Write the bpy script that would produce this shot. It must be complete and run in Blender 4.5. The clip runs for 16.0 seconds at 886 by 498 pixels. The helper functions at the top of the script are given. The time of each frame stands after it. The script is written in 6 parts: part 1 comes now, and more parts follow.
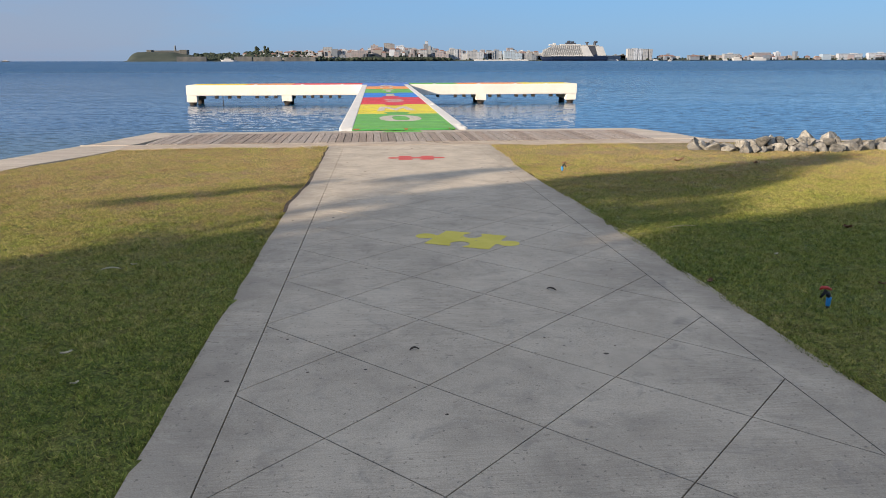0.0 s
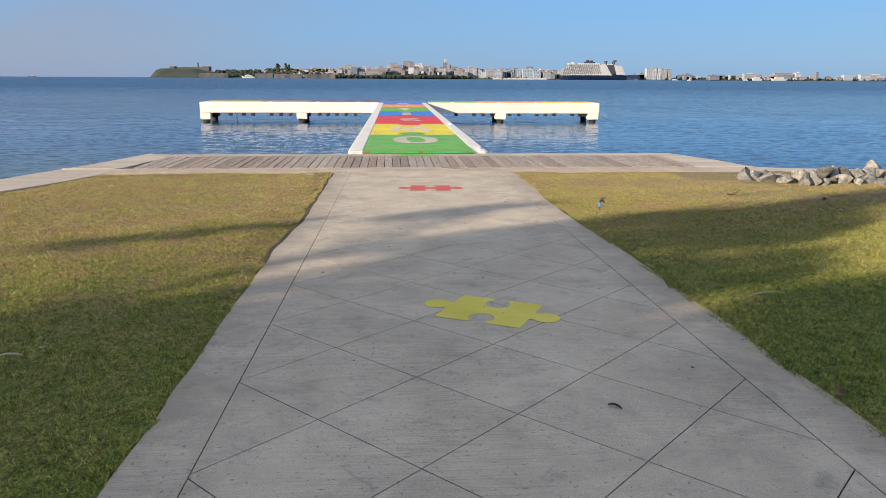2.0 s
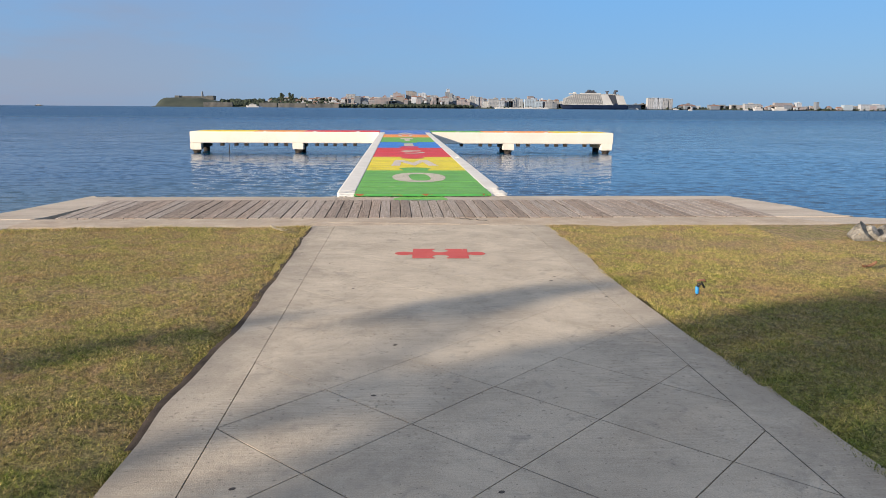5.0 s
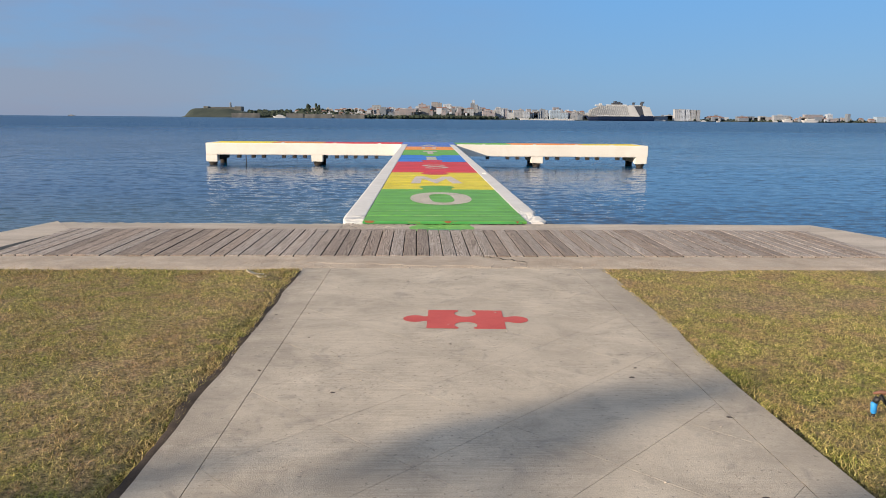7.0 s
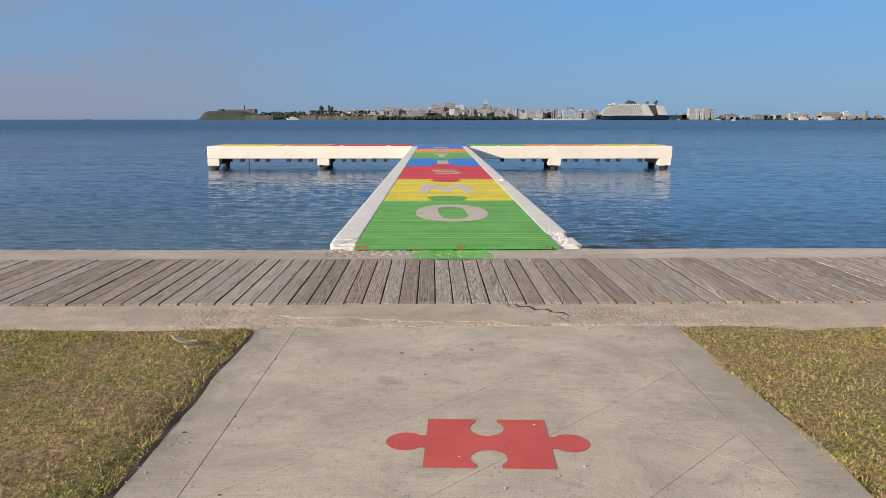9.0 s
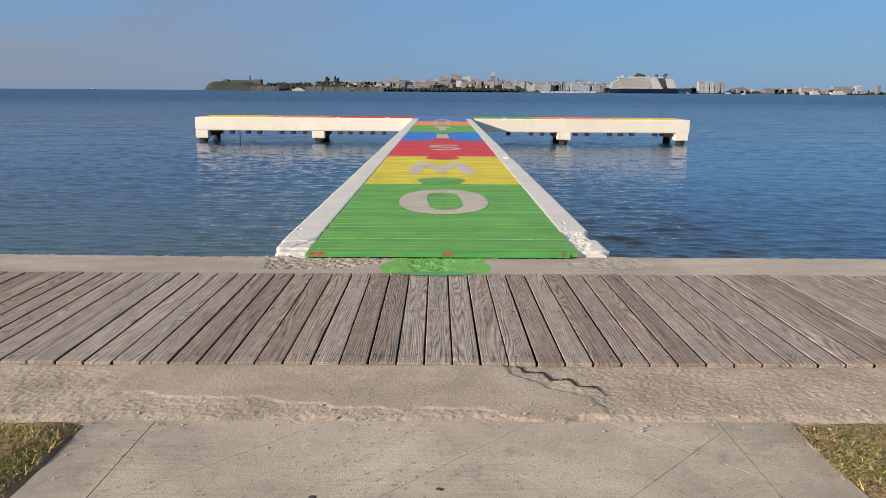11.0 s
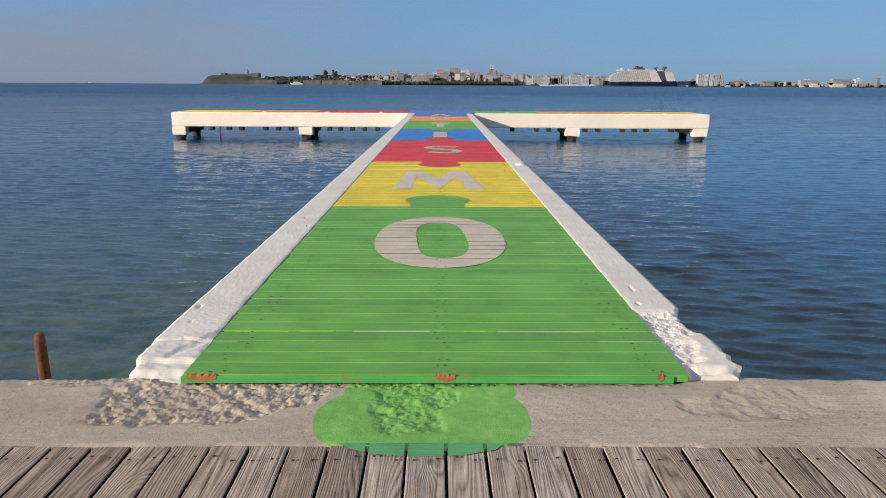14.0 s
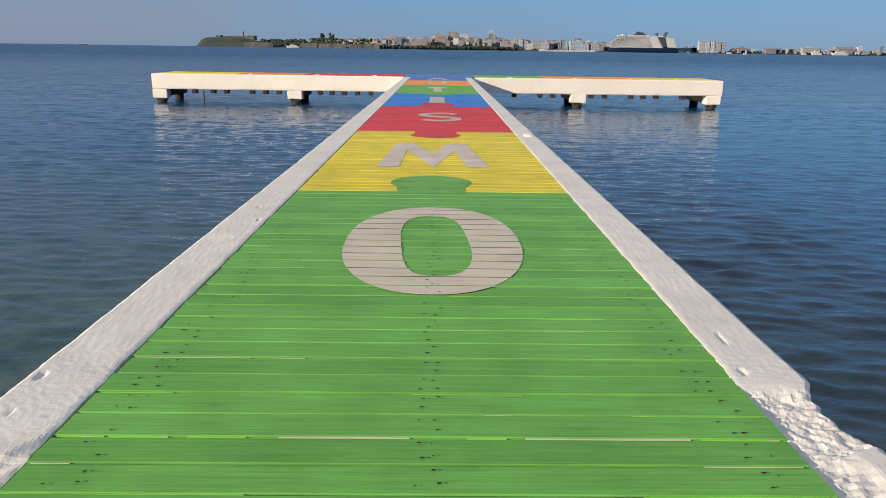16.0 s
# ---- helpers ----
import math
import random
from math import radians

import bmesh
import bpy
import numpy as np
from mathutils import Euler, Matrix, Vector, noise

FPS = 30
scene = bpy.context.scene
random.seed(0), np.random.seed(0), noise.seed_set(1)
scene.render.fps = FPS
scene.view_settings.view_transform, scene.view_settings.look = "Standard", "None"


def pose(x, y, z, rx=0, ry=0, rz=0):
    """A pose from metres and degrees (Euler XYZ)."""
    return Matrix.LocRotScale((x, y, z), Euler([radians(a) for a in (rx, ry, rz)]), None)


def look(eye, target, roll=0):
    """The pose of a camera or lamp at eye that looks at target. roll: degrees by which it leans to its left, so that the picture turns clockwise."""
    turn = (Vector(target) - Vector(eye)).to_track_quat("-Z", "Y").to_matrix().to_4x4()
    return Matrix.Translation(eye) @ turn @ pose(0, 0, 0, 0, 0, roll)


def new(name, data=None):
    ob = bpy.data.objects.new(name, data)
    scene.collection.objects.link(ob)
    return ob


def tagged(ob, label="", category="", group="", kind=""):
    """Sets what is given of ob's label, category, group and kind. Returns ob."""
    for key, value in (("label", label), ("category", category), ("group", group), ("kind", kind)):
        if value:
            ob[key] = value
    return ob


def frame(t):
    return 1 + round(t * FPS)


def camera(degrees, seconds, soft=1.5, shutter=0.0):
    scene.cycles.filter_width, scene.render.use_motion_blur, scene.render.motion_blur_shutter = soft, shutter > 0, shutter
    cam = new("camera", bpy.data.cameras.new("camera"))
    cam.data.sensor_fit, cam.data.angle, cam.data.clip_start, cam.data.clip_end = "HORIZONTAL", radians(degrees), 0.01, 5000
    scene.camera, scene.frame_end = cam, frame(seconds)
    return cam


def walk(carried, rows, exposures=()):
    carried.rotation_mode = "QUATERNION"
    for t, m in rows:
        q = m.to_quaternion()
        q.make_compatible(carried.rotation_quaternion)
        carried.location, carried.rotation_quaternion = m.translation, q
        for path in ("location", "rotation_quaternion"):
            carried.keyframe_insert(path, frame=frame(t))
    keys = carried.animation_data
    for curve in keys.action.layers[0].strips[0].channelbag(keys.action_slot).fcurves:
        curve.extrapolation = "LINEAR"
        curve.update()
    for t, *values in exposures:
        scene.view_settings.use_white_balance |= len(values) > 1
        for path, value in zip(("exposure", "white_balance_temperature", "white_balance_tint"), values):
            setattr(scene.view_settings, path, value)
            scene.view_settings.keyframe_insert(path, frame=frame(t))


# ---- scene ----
cam = camera(63.4, 16.0, soft=0.75)
PATH = [
    (0, (-0.769, -17.029, 1.604), (-0.583, -15.104, 1.095), -0.1),
    (0.5, (-0.77, -16.758, 1.624), (-0.594, -14.826, 1.137), 0.1),
    (1, (-0.683, -16.439, 1.634), (-0.531, -14.5, 1.168), 0.2),
    (1.5, (-0.668, -15.992, 1.614), (-0.522, -14.051, 1.157), 0.3),
    (2, (-0.63, -15.548, 1.6), (-0.489, -13.608, 1.137), 0.3),
    (2.5, (-0.619, -15.105, 1.593), (-0.488, -13.164, 1.13), 0.2),
    (3, (-0.627, -14.609, 1.593), (-0.509, -12.664, 1.145), 0.1),
    (3.5, (-0.565, -14.109, 1.599), (-0.451, -12.157, 1.176), -0.0),
    (4, (-0.566, -13.612, 1.594), (-0.438, -11.657, 1.192), 0.0),
    (4.2, (-0.565, -13.41, 1.574), (-0.425, -11.454, 1.184), 0.3),
    (6.5, (-0.461, -10.974, 1.541), (-0.366, -9.014, 1.158), 0.6),
    (7, (-0.428, -10.463, 1.546), (-0.359, -8.496, 1.188), 0.5),
    (7.5, (-0.433, -9.926, 1.56), (-0.388, -7.955, 1.221), 0.3),
    (8, (-0.375, -9.405, 1.556), (-0.344, -7.433, 1.225), 0.1),
    (8.5, (-0.365, -8.871, 1.55), (-0.333, -6.9, 1.212), -0.0),
    (11, (-0.078, -6.174, 1.457), (-0.062, -4.22, 1.027), 0.4),
    (11.5, (-0.086, -5.609, 1.46), (-0.082, -3.656, 1.03), 0.4),
    (12, (-0.074, -5.104, 1.456), (-0.076, -3.15, 1.026), 0.3),
    (12.5, (-0.068, -4.592, 1.454), (-0.07, -2.641, 1.017), 0.4),
    (13, (-0.058, -4.111, 1.45), (-0.059, -2.161, 1.006), 0.4),
    (13.5, (-0.014, -3.637, 1.445), (-0.009, -1.686, 1.002), 0.5),
    (14, (-0.033, -3.155, 1.406), (-0.014, -1.206, 0.959), 0.3),
    (14.5, (0.004, -2.726, 1.319), (0.037, -0.781, 0.852), 0.3),
    (15, (-0.009, -2.325, 1.287), (0.043, -0.389, 0.787), 0.4),
    (15.5, (-0.016, -1.903, 1.29), (0.03, 0.027, 0.768), 0.6),
    (16, (0.002, -1.43, 1.287), (0.03, 0.496, 0.75), 0.8),
]
walk(cam, [(t, look(eye, target, roll)) for t, eye, target, roll in PATH],
     exposures=[(0, 0.43), (2.5, 0.47), (4, 0.43), (7, 0.25), (8.5, 0.17), (11, 0.09), (16, 0.05)])

# ---- world, sun ----
SUN_TRAVEL = Vector((0.87, 0.49, -0.28)).normalized()
world = bpy.data.worlds.new("sky")
scene.world = world
world.use_nodes = True
wn, wl = world.node_tree.nodes, world.node_tree.links
sky = wn.new("ShaderNodeTexSky")
sky.sky_type = "NISHITA"
sky.sun_disc = False
sky.sun_elevation = radians(15.7)
sky.sun_rotation = radians(240.6)
sky.air_density, sky.dust_density, sky.ozone_density = 1.0, 0.5, 3.0
# clear hazy gradient over the bay, greyer with thin cloud to one side
way = wn.new("ShaderNodeTexCoord").outputs["Generated"]
sep = wn.new("ShaderNodeSeparateXYZ")
wl.new(way, sep.inputs[0])
up = wn.new("ShaderNodeValToRGB")
up.color_ramp.elements[0].position, up.color_ramp.elements[0].color = 0.0, (0.146, 0.287, 0.485, 1)
up.color_ramp.elements[1].position, up.color_ramp.elements[1].color = 1.0, (0.64, 0.59, 0.52, 1)
mid = up.color_ramp.elements.new(0.16)
mid.color = (0.124, 0.318, 0.625, 1)
high = up.color_ramp.elements.new(0.42)
high.color = (0.36, 0.455, 0.585, 1)
wl.new(sep.outputs[2], up.inputs[0])
haze = wn.new("ShaderNodeMapRange")
haze.inputs["From Min"].default_value, haze.inputs["From Max"].default_value = 0.25, -0.55
haze.inputs["To Max"].default_value = 1.9
wl.new(sep.outputs[0], haze.inputs["Value"])
stretch = wn.new("ShaderNodeMapping")
stretch.inputs["Scale"].default_value = (1.6, 1.6, 7.0)
wl.new(way, stretch.inputs["Vector"])
cloud = wn.new("ShaderNodeTexNoise")
cloud.inputs["Scale"].default_value, cloud.inputs["Detail"].default_value, cloud.inputs["Roughness"].default_value = 1.7, 5.0, 0.6
wl.new(stretch.outputs[0], cloud.inputs["Vector"])
veil = wn.new("ShaderNodeMath")
veil.operation = "MULTIPLY"
wl.new(haze.outputs[0], veil.inputs[0])
band = wn.new("ShaderNodeMapRange")
band.inputs["From Min"].default_value, band.inputs["From Max"].default_value = 0.36, 0.62
band.inputs["To Min"].default_value, band.inputs["To Max"].default_value = 0.2, 0.62
wl.new(cloud.outputs[0], band.inputs["Value"])
wl.new(band.outputs[0], veil.inputs[1])
grey = wn.new("ShaderNodeMix")
grey.data_type = "RGBA"
wl.new(veil.outputs[0], grey.inputs[0])
wl.new(up.outputs[0], grey.inputs[6])
grey.inputs[7].default_value = (0.20, 0.255, 0.39, 1)
gain = wn.new("ShaderNodeVectorMath")
gain.operation = "SCALE"
gain.inputs["Scale"].default_value = 8.7
wl.new(grey.outputs[2], gain.inputs[0])
both = wn.new("ShaderNodeMix")
both.data_type = "RGBA"
both.inputs[0].default_value = 0.85
wl.new(sky.outputs[0], both.inputs[6])
wl.new(gain.outputs[0], both.inputs[7])
wl.new(both.outputs[2], wn["Background"].inputs[0])
wn["Background"].inputs[1].default_value = 0.12
sun = new("sun", bpy.data.lights.new("sun", "SUN"))
sun.data.energy, sun.data.angle, sun.data.color = 6.4, radians(0.6), (1.0, 0.82, 0.61)
sun.matrix_world = look((0, 0, 30), Vector((0, 0, 30)) + SUN_TRAVEL)
tagged(sun, "low warm afternoon sun", "sun", kind="structure")


# ---- small helpers ----
def nz(x, y, z=0.0, s=1.0):
    return noise.noise(Vector((x * s, y * s, z * s)))


def sm(a, b, x):
    t = min(1.0, max(0.0, (x - a) / (b - a)))
    return t * t * (3 - 2 * t)


def mesh_of(name, verts, faces, mats, smooth=False):
    me = bpy.data.meshes.new(name)
    me.from_pydata(verts, [], faces)
    for m in (mats if isinstance(mats, (list, tuple)) else [mats]):
        me.materials.append(m)
    if smooth:
        me.polygons.foreach_set("use_smooth", [True] * len(me.polygons))
    me.update()
    return me


def finish(bm, name, mat, smooth=False):
    me = bpy.data.meshes.new(name)
    bmesh.ops.recalc_face_normals(bm, faces=bm.faces)
    bm.to_mesh(me)
    bm.free()
    me.materials.append(mat)
    if smooth:
        me.polygons.foreach_set("use_smooth", [True] * len(me.polygons))
    return me


def part(name, me, parent, label="", kind=""):
    ob = new(name, me)
    ob.parent = parent
    return tagged(ob, label, "", "", kind)


def thing(name, label, category, group="", kind="", me=None, at=(0, 0, 0)):
    ob = new(name, me)
    ob.location = at
    return tagged(ob, label, category, group, kind)


def box_bm(x0, x1, y0, y1, z0, z1, bevel=0.0, seg=1):
    bm = bmesh.new()
    bmesh.ops.create_cube(bm, size=1.0)
    for v in bm.verts:
        v.co = Vector((x0 + (v.co.x + .5) * (x1 - x0), y0 + (v.co.y + .5) * (y1 - y0), z0 + (v.co.z + .5) * (z1 - z0)))
    if bevel:
        bmesh.ops.bevel(bm, geom=bm.edges[:], offset=bevel, segments=seg, affect="EDGES")
    return bm


def clip(poly, nx, ny, d):
    """The part of a flat polygon where nx*x + ny*y <= d."""
    out = []
    for i, p in enumerate(poly):
        q = poly[(i + 1) % len(poly)]
        a, b = nx * p[0] + ny * p[1] - d, nx * q[0] + ny * q[1] - d
        if a <= 0:
            out.append(p)
        if (a < 0 < b) or (b < 0 < a):
            t = a / (a - b)
            out.append((p[0] + t * (q[0] - p[0]), p[1] + t * (q[1] - p[1])))
    return out


def triangles(outline, holes=()):
    from mathutils.geometry import tessellate_polygon
    loops = [[Vector((x, y, 0)) for x, y in ring] for ring in (outline, *holes)]
    flat = [(p.x, p.y) for ring in loops for p in ring]
    return [[flat[i] for i in tri] for tri in tessellate_polygon(loops)]


# ---- materials ----
def base_mat(name, rough=0.8, spec=0.4):
    m = bpy.data.materials.new(name)
    m.use_nodes = True
    n, l = m.node_tree.nodes, m.node_tree.links
    b = n["Principled BSDF"]
    b.inputs["Roughness"].default_value = rough
    b.inputs["Specular IOR Level"].default_value = spec
    return m, n, l, b


def node(n, kind, **kw):
    x = n.new(kind)
    for k, v in kw.items():
        x.inputs[k.replace("_", " ")].default_value = v
    return x


def ramp(n, l, src, stops):
    r = n.new("ShaderNodeValToRGB")
    e = r.color_ramp.elements
    e[0].position, e[0].color = stops[0][0], (*stops[0][1], 1)
    e[1].position, e[1].color = stops[-1][0], (*stops[-1][1], 1)
    for p, c in stops[1:-1]:
        k = e.new(p)
        k.color = (*c, 1)
    l.new(src, r.inputs[0])
    return r.outputs[0]


def mixc(n, l, fac, a, b, mode="MIX"):
    x = n.new("ShaderNodeMix")
    x.data_type, x.blend_type = "RGBA", mode
    for sock, v in ((x.inputs[0], fac), (x.inputs[6], a), (x.inputs[7], b)):
        if isinstance(v, bpy.types.NodeSocket):
            l.new(v, sock)
        else:
            sock.default_value = v if isinstance(v, (int, float)) else (*v, 1)
    return x.outputs[2]


def noise_tex(n, l, vec, scale, detail=4.0, rough=0.55, dist=0.0):
    x = node(n, "ShaderNodeTexNoise", Scale=scale, Detail=detail, Roughness=rough, Distortion=dist)
    if vec is not None:
        l.new(vec, x.inputs["Vector"])
    return x.outputs[0]


def mapped(n, l, vec, scale, add=None):
    m = n.new("ShaderNodeMapping")
    m.inputs["Scale"].default_value = scale
    l.new(vec, m.inputs["Vector"])
    if add is not None:
        l.new(add, m.inputs["Location"])
    return m.outputs[0]


def bump(n, l, b, src, strength, dist):
    x = n.new("ShaderNodeBump")
    x.inputs["Strength"].default_value, x.inputs["Distance"].default_value = strength, dist
    l.new(src, x.inputs["Height"])
    old = b.inputs["Normal"].links
    if old:
        l.new(old[0].from_socket, x.inputs["Normal"])
    l.new(x.outputs[0], b.inputs["Normal"])


def math_node(n, l, op, a, b=None):
    x = n.new("ShaderNodeMath")
    x.operation = op
    for s, v in zip(x.inputs, (a, b)):
        if isinstance(v, bpy.types.NodeSocket):
            l.new(v, s)
        elif v is not None:
            s.default_value = v
    return x.outputs[0]


def mineral(name, lo, hi, big=1.5, fine=90.0, rough=0.85, bumpy=0.4, spots=None, streak=(1, 1, 1), vary=0.12, stain=None, broom=False, film=0.0, grain=0.55):
    """Concrete, stone, soil: two scales of mottling, fine grain and optional dark spots and stains."""
    m, n, l, b = base_mat(name, rough, 0.3)
    pos = n.new("ShaderNodeNewGeometry").outputs["Position"]
    sp = mapped(n, l, pos, streak)
    a = noise_tex(n, l, sp, big, 6, 0.62, 0.4)
    c = ramp(n, l, a, [(0.3, lo), (0.7, hi)])
    f = noise_tex(n, l, pos, fine, 3, 0.7)
    c = mixc(n, l, grain, c, ramp(n, l, f, [(0.25, (0.35, 0.35, 0.35)), (0.75, (0.68, 0.68, 0.68))]), "OVERLAY")
    if stain:
        s = noise_tex(n, l, sp, big * 3.3, 5, 0.7, 1.0)
        c = mixc(n, l, ramp(n, l, s, [(0.56, (0, 0, 0)), (0.72, (0.75, 0.75, 0.75))]), c, stain)
    if spots:
        v = node(n, "ShaderNodeTexVoronoi", Scale=14.0)
        l.new(pos, v.inputs["Vector"])
        c = mixc(n, l, ramp(n, l, v.outputs["Distance"], [(0.06, (0.8, 0.8, 0.8)), (0.12, (0, 0, 0))]), c, spots)
    if broom:
        br = noise_tex(n, l, mapped(n, l, pos, (0.04, 1, 1)), 110, 3, 0.6)
        where = noise_tex(n, l, pos, 0.9, 3)
        c = mixc(n, l, ramp(n, l, where, [(0.4, (0.05, 0.05, 0.05)), (0.68, (0.30, 0.30, 0.30))]), c, ramp(n, l, br, [(0.35, (0.18, 0.18, 0.18)), (0.6, (0.6, 0.6, 0.6))]), "OVERLAY")
        # traffic film and mildew, thicker towards the borders of the path
        sx = n.new("ShaderNodeSeparateXYZ")
        l.new(pos, sx.inputs[0])
        side = math_node(n, l, "ABSOLUTE", math_node(n, l, "ADD", sx.outputs[0], 0.12))
        grime = math_node(n, l, "ADD", noise_tex(n, l, pos, 2.7, 7, 0.72, 0.6), math_node(n, l, "MULTIPLY", math_node(n, l, "POWER", math_node(n, l, "MULTIPLY", side, 0.66), 5.0), 0.26))
        c = mixc(n, l, ramp(n, l, grime, [(0.47, (0, 0, 0)), (0.74, (film, film, film))]), c, (0.155, 0.138, 0.122))
        pale = noise_tex(n, l, pos, 5.5, 6, 0.7, 0.8)
        c = mixc(n, l, ramp(n, l, pale, [(0.58, (0, 0, 0)), (0.74, (0.35, 0.35, 0.35))]), c, (0.60, 0.54, 0.46))
        pit = noise_tex(n, l, pos, 46, 2, 0.5)
        c = mixc(n, l, ramp(n, l, math_node(n, l, "ADD", pit, math_node(n, l, "MULTIPLY", where, 0.12)), [(0.715, (0, 0, 0)), (0.76, (0.5, 0.5, 0.5))]), c, (0.12, 0.11, 0.095))
        bump(n, l, b, br, 0.15, 0.002)
    rnd = n.new("ShaderNodeObjectInfo").outputs["Random"]
    g = math_node(n, l, "MULTIPLY_ADD", rnd, vary)
    n[g.node.name].inputs[2].default_value = 1.0 - vary / 2
    vm = n.new("ShaderNodeVectorMath")
    vm.operation = "SCALE"
    l.new(c, vm.inputs[0])
    l.new(g, vm.inputs["Scale"])
    l.new(vm.outputs[0], b.inputs["Base Color"])
    bump(n, l, b, f, bumpy, 0.004)
    bump(n, l, b, a, bumpy * 0.5, 0.007)
    return m


def weathered_wood():
    m, n, l, b = base_mat("weathered_timber", 0.85, 0.25)
    tc = n.new("ShaderNodeTexCoord").outputs["Object"]
    rnd = n.new("ShaderNodeObjectInfo").outputs["Random"]
    off = n.new("ShaderNodeCombineXYZ")
    l.new(math_node(n, l, "MULTIPLY", rnd, 3.1), off.inputs[0])
    l.new(math_node(n, l, "MULTIPLY", rnd, 37.0), off.inputs[1])
    warp = noise_tex(n, l, mapped(n, l, tc, (1, 0.07, 1), off.outputs[0]), 9.0, 2, 0.5)
    fib = noise_tex(n, l, mapped(n, l, tc, (1, 0.022, 1), off.outputs[0]), 190, 3, 0.65)
    kn = node(n, "ShaderNodeTexVoronoi", Scale=3.4)
    l.new(mapped(n, l, tc, (1, 0.5, 1), off.outputs[0]), kn.inputs["Vector"])
    knot = n.new("ShaderNodeMapRange")
    knot.interpolation_type = "SMOOTHSTEP"
    knot.inputs["From Min"].default_value, knot.inputs["From Max"].default_value = 0.30, 0.0
    l.new(kn.outputs["Distance"], knot.inputs["Value"])
    # growth rings cut lengthwise: close lines that run into long arches and flow round the knots
    ring = noise_tex(n, l, mapped(n, l, tc, (1, 0.075, 1), off.outputs[0]), 5.0, 2.0, 0.45, 0.15)
    sx = n.new("ShaderNodeSeparateXYZ")
    l.new(tc, sx.inputs[0])
    rings = math_node(n, l, "ADD", math_node(n, l, "MULTIPLY", ring, 30.0), math_node(n, l, "MULTIPLY", sx.outputs[0], 84.0))
    rings = math_node(n, l, "ADD", rings, math_node(n, l, "MULTIPLY", knot.outputs[0], 3.2))
    late = math_node(n, l, "PINGPONG", rings, 0.5)
    grain = noise_tex(n, l, mapped(n, l, tc, (1, 0.025, 1), off.outputs[0]), 70, 4, 0.7, 0.3)
    both_ = math_node(n, l, "ADD", math_node(n, l, "MULTIPLY", late, 0.66), math_node(n, l, "MULTIPLY", grain, 0.70))
    c = ramp(n, l, both_, [(0.27, (0.085, 0.070, 0.061)), (0.41, (0.245, 0.210, 0.186)), (0.54, (0.350, 0.310, 0.282)), (0.74, (0.47, 0.43, 0.395))])
    c = mixc(n, l, 0.5, c, ramp(n, l, fib, [(0.3, (0.26, 0.26, 0.26)), (0.7, (0.74, 0.74, 0.74))]), "OVERLAY")
    c = mixc(n, l, ramp(n, l, warp, [(0.50, (0, 0, 0)), (0.76, (0.42, 0.42, 0.42))]), c, (0.30, 0.235, 0.185))
    split = noise_tex(n, l, mapped(n, l, tc, (1, 0.012, 1), off.outputs[0]), 75, 2, 0.5)
    c = mixc(n, l, ramp(n, l, split, [(0.655, (0, 0, 0)), (0.70, (0.75, 0.75, 0.75))]), c, (0.06, 0.048, 0.042))
    blotch = noise_tex(n, l, mapped(n, l, tc, (1, 0.5, 1), off.outputs[0]), 16, 5, 0.7)
    c = mixc(n, l, 0.6, c, ramp(n, l, blotch, [(0.35, (0.33, 0.33, 0.33)), (0.65, (0.63, 0.63, 0.63))]), "OVERLAY")
    tone = ramp(n, l, rnd, [(0, (0.74, 0.69, 0.66)), (0.3, (0.98, 0.90, 0.85)), (0.6, (0.98, 0.97, 0.97)), (1, (1.16, 1.12, 1.10))])
    c = mixc(n, l, 1.0, c, tone, "MULTIPLY")
    c = mixc(n, l, ramp(n, l, kn.outputs["Distance"], [(0.025, (0.85, 0.85, 0.85)), (0.07, (0, 0, 0))]), c, (0.07, 0.05, 0.04))
    l.new(c, b.inputs["Base Color"])
    bump(n, l, b, both_, 0.5, 0.004)
    bump(n, l, b, fib, 0.4, 0.002)
    return m


def painted_wood(name, col, worn=(0.20, 0.10, 0.05), wear=0.655, streaks=0.45):
    """Brushed paint on boards: thin streaks across, chips down to the brown timber."""
    m, n, l, b = base_mat(name, 0.6, 0.35)
    pos = n.new("ShaderNodeNewGeometry").outputs["Position"]
    rnd = n.new("ShaderNodeObjectInfo").outputs["Random"]
    st = noise_tex(n, l, mapped(n, l, pos, (0.03, 1, 1)), 95, 5, 0.7)
    bl = noise_tex(n, l, pos, 2.3, 5, 0.6)
    dark = tuple(x * 0.86 for x in col)
    lite = tuple(min(0.9, x * 1.1 + 0.01) for x in col)
    c = ramp(n, l, bl, [(0.32, dark), (0.5, col), (0.72, lite)])
    c = mixc(n, l, streaks, c, ramp(n, l, st, [(0.3, (0.25, 0.25, 0.25)), (0.7, (0.75, 0.75, 0.75))]), "OVERLAY")
    tone = ramp(n, l, rnd, [(0, (0.88, 0.9, 0.88)), (1, (1.1, 1.08, 1.1))])
    c = mixc(n, l, 1.0, c, tone, "MULTIPLY")
    ch = noise_tex(n, l, mapped(n, l, pos, (0.35, 1.6, 1)), 19, 6, 0.75)
    c = mixc(n, l, ramp(n, l, ch, [(wear, (0, 0, 0)), (wear + 0.05, (0.9, 0.9, 0.9))]), c, worn)
    l.new(c, b.inputs["Base Color"])
    bump(n, l, b, st, 0.3, 0.002)
    bump(n, l, b, ch, 0.2, 0.004)
    return m


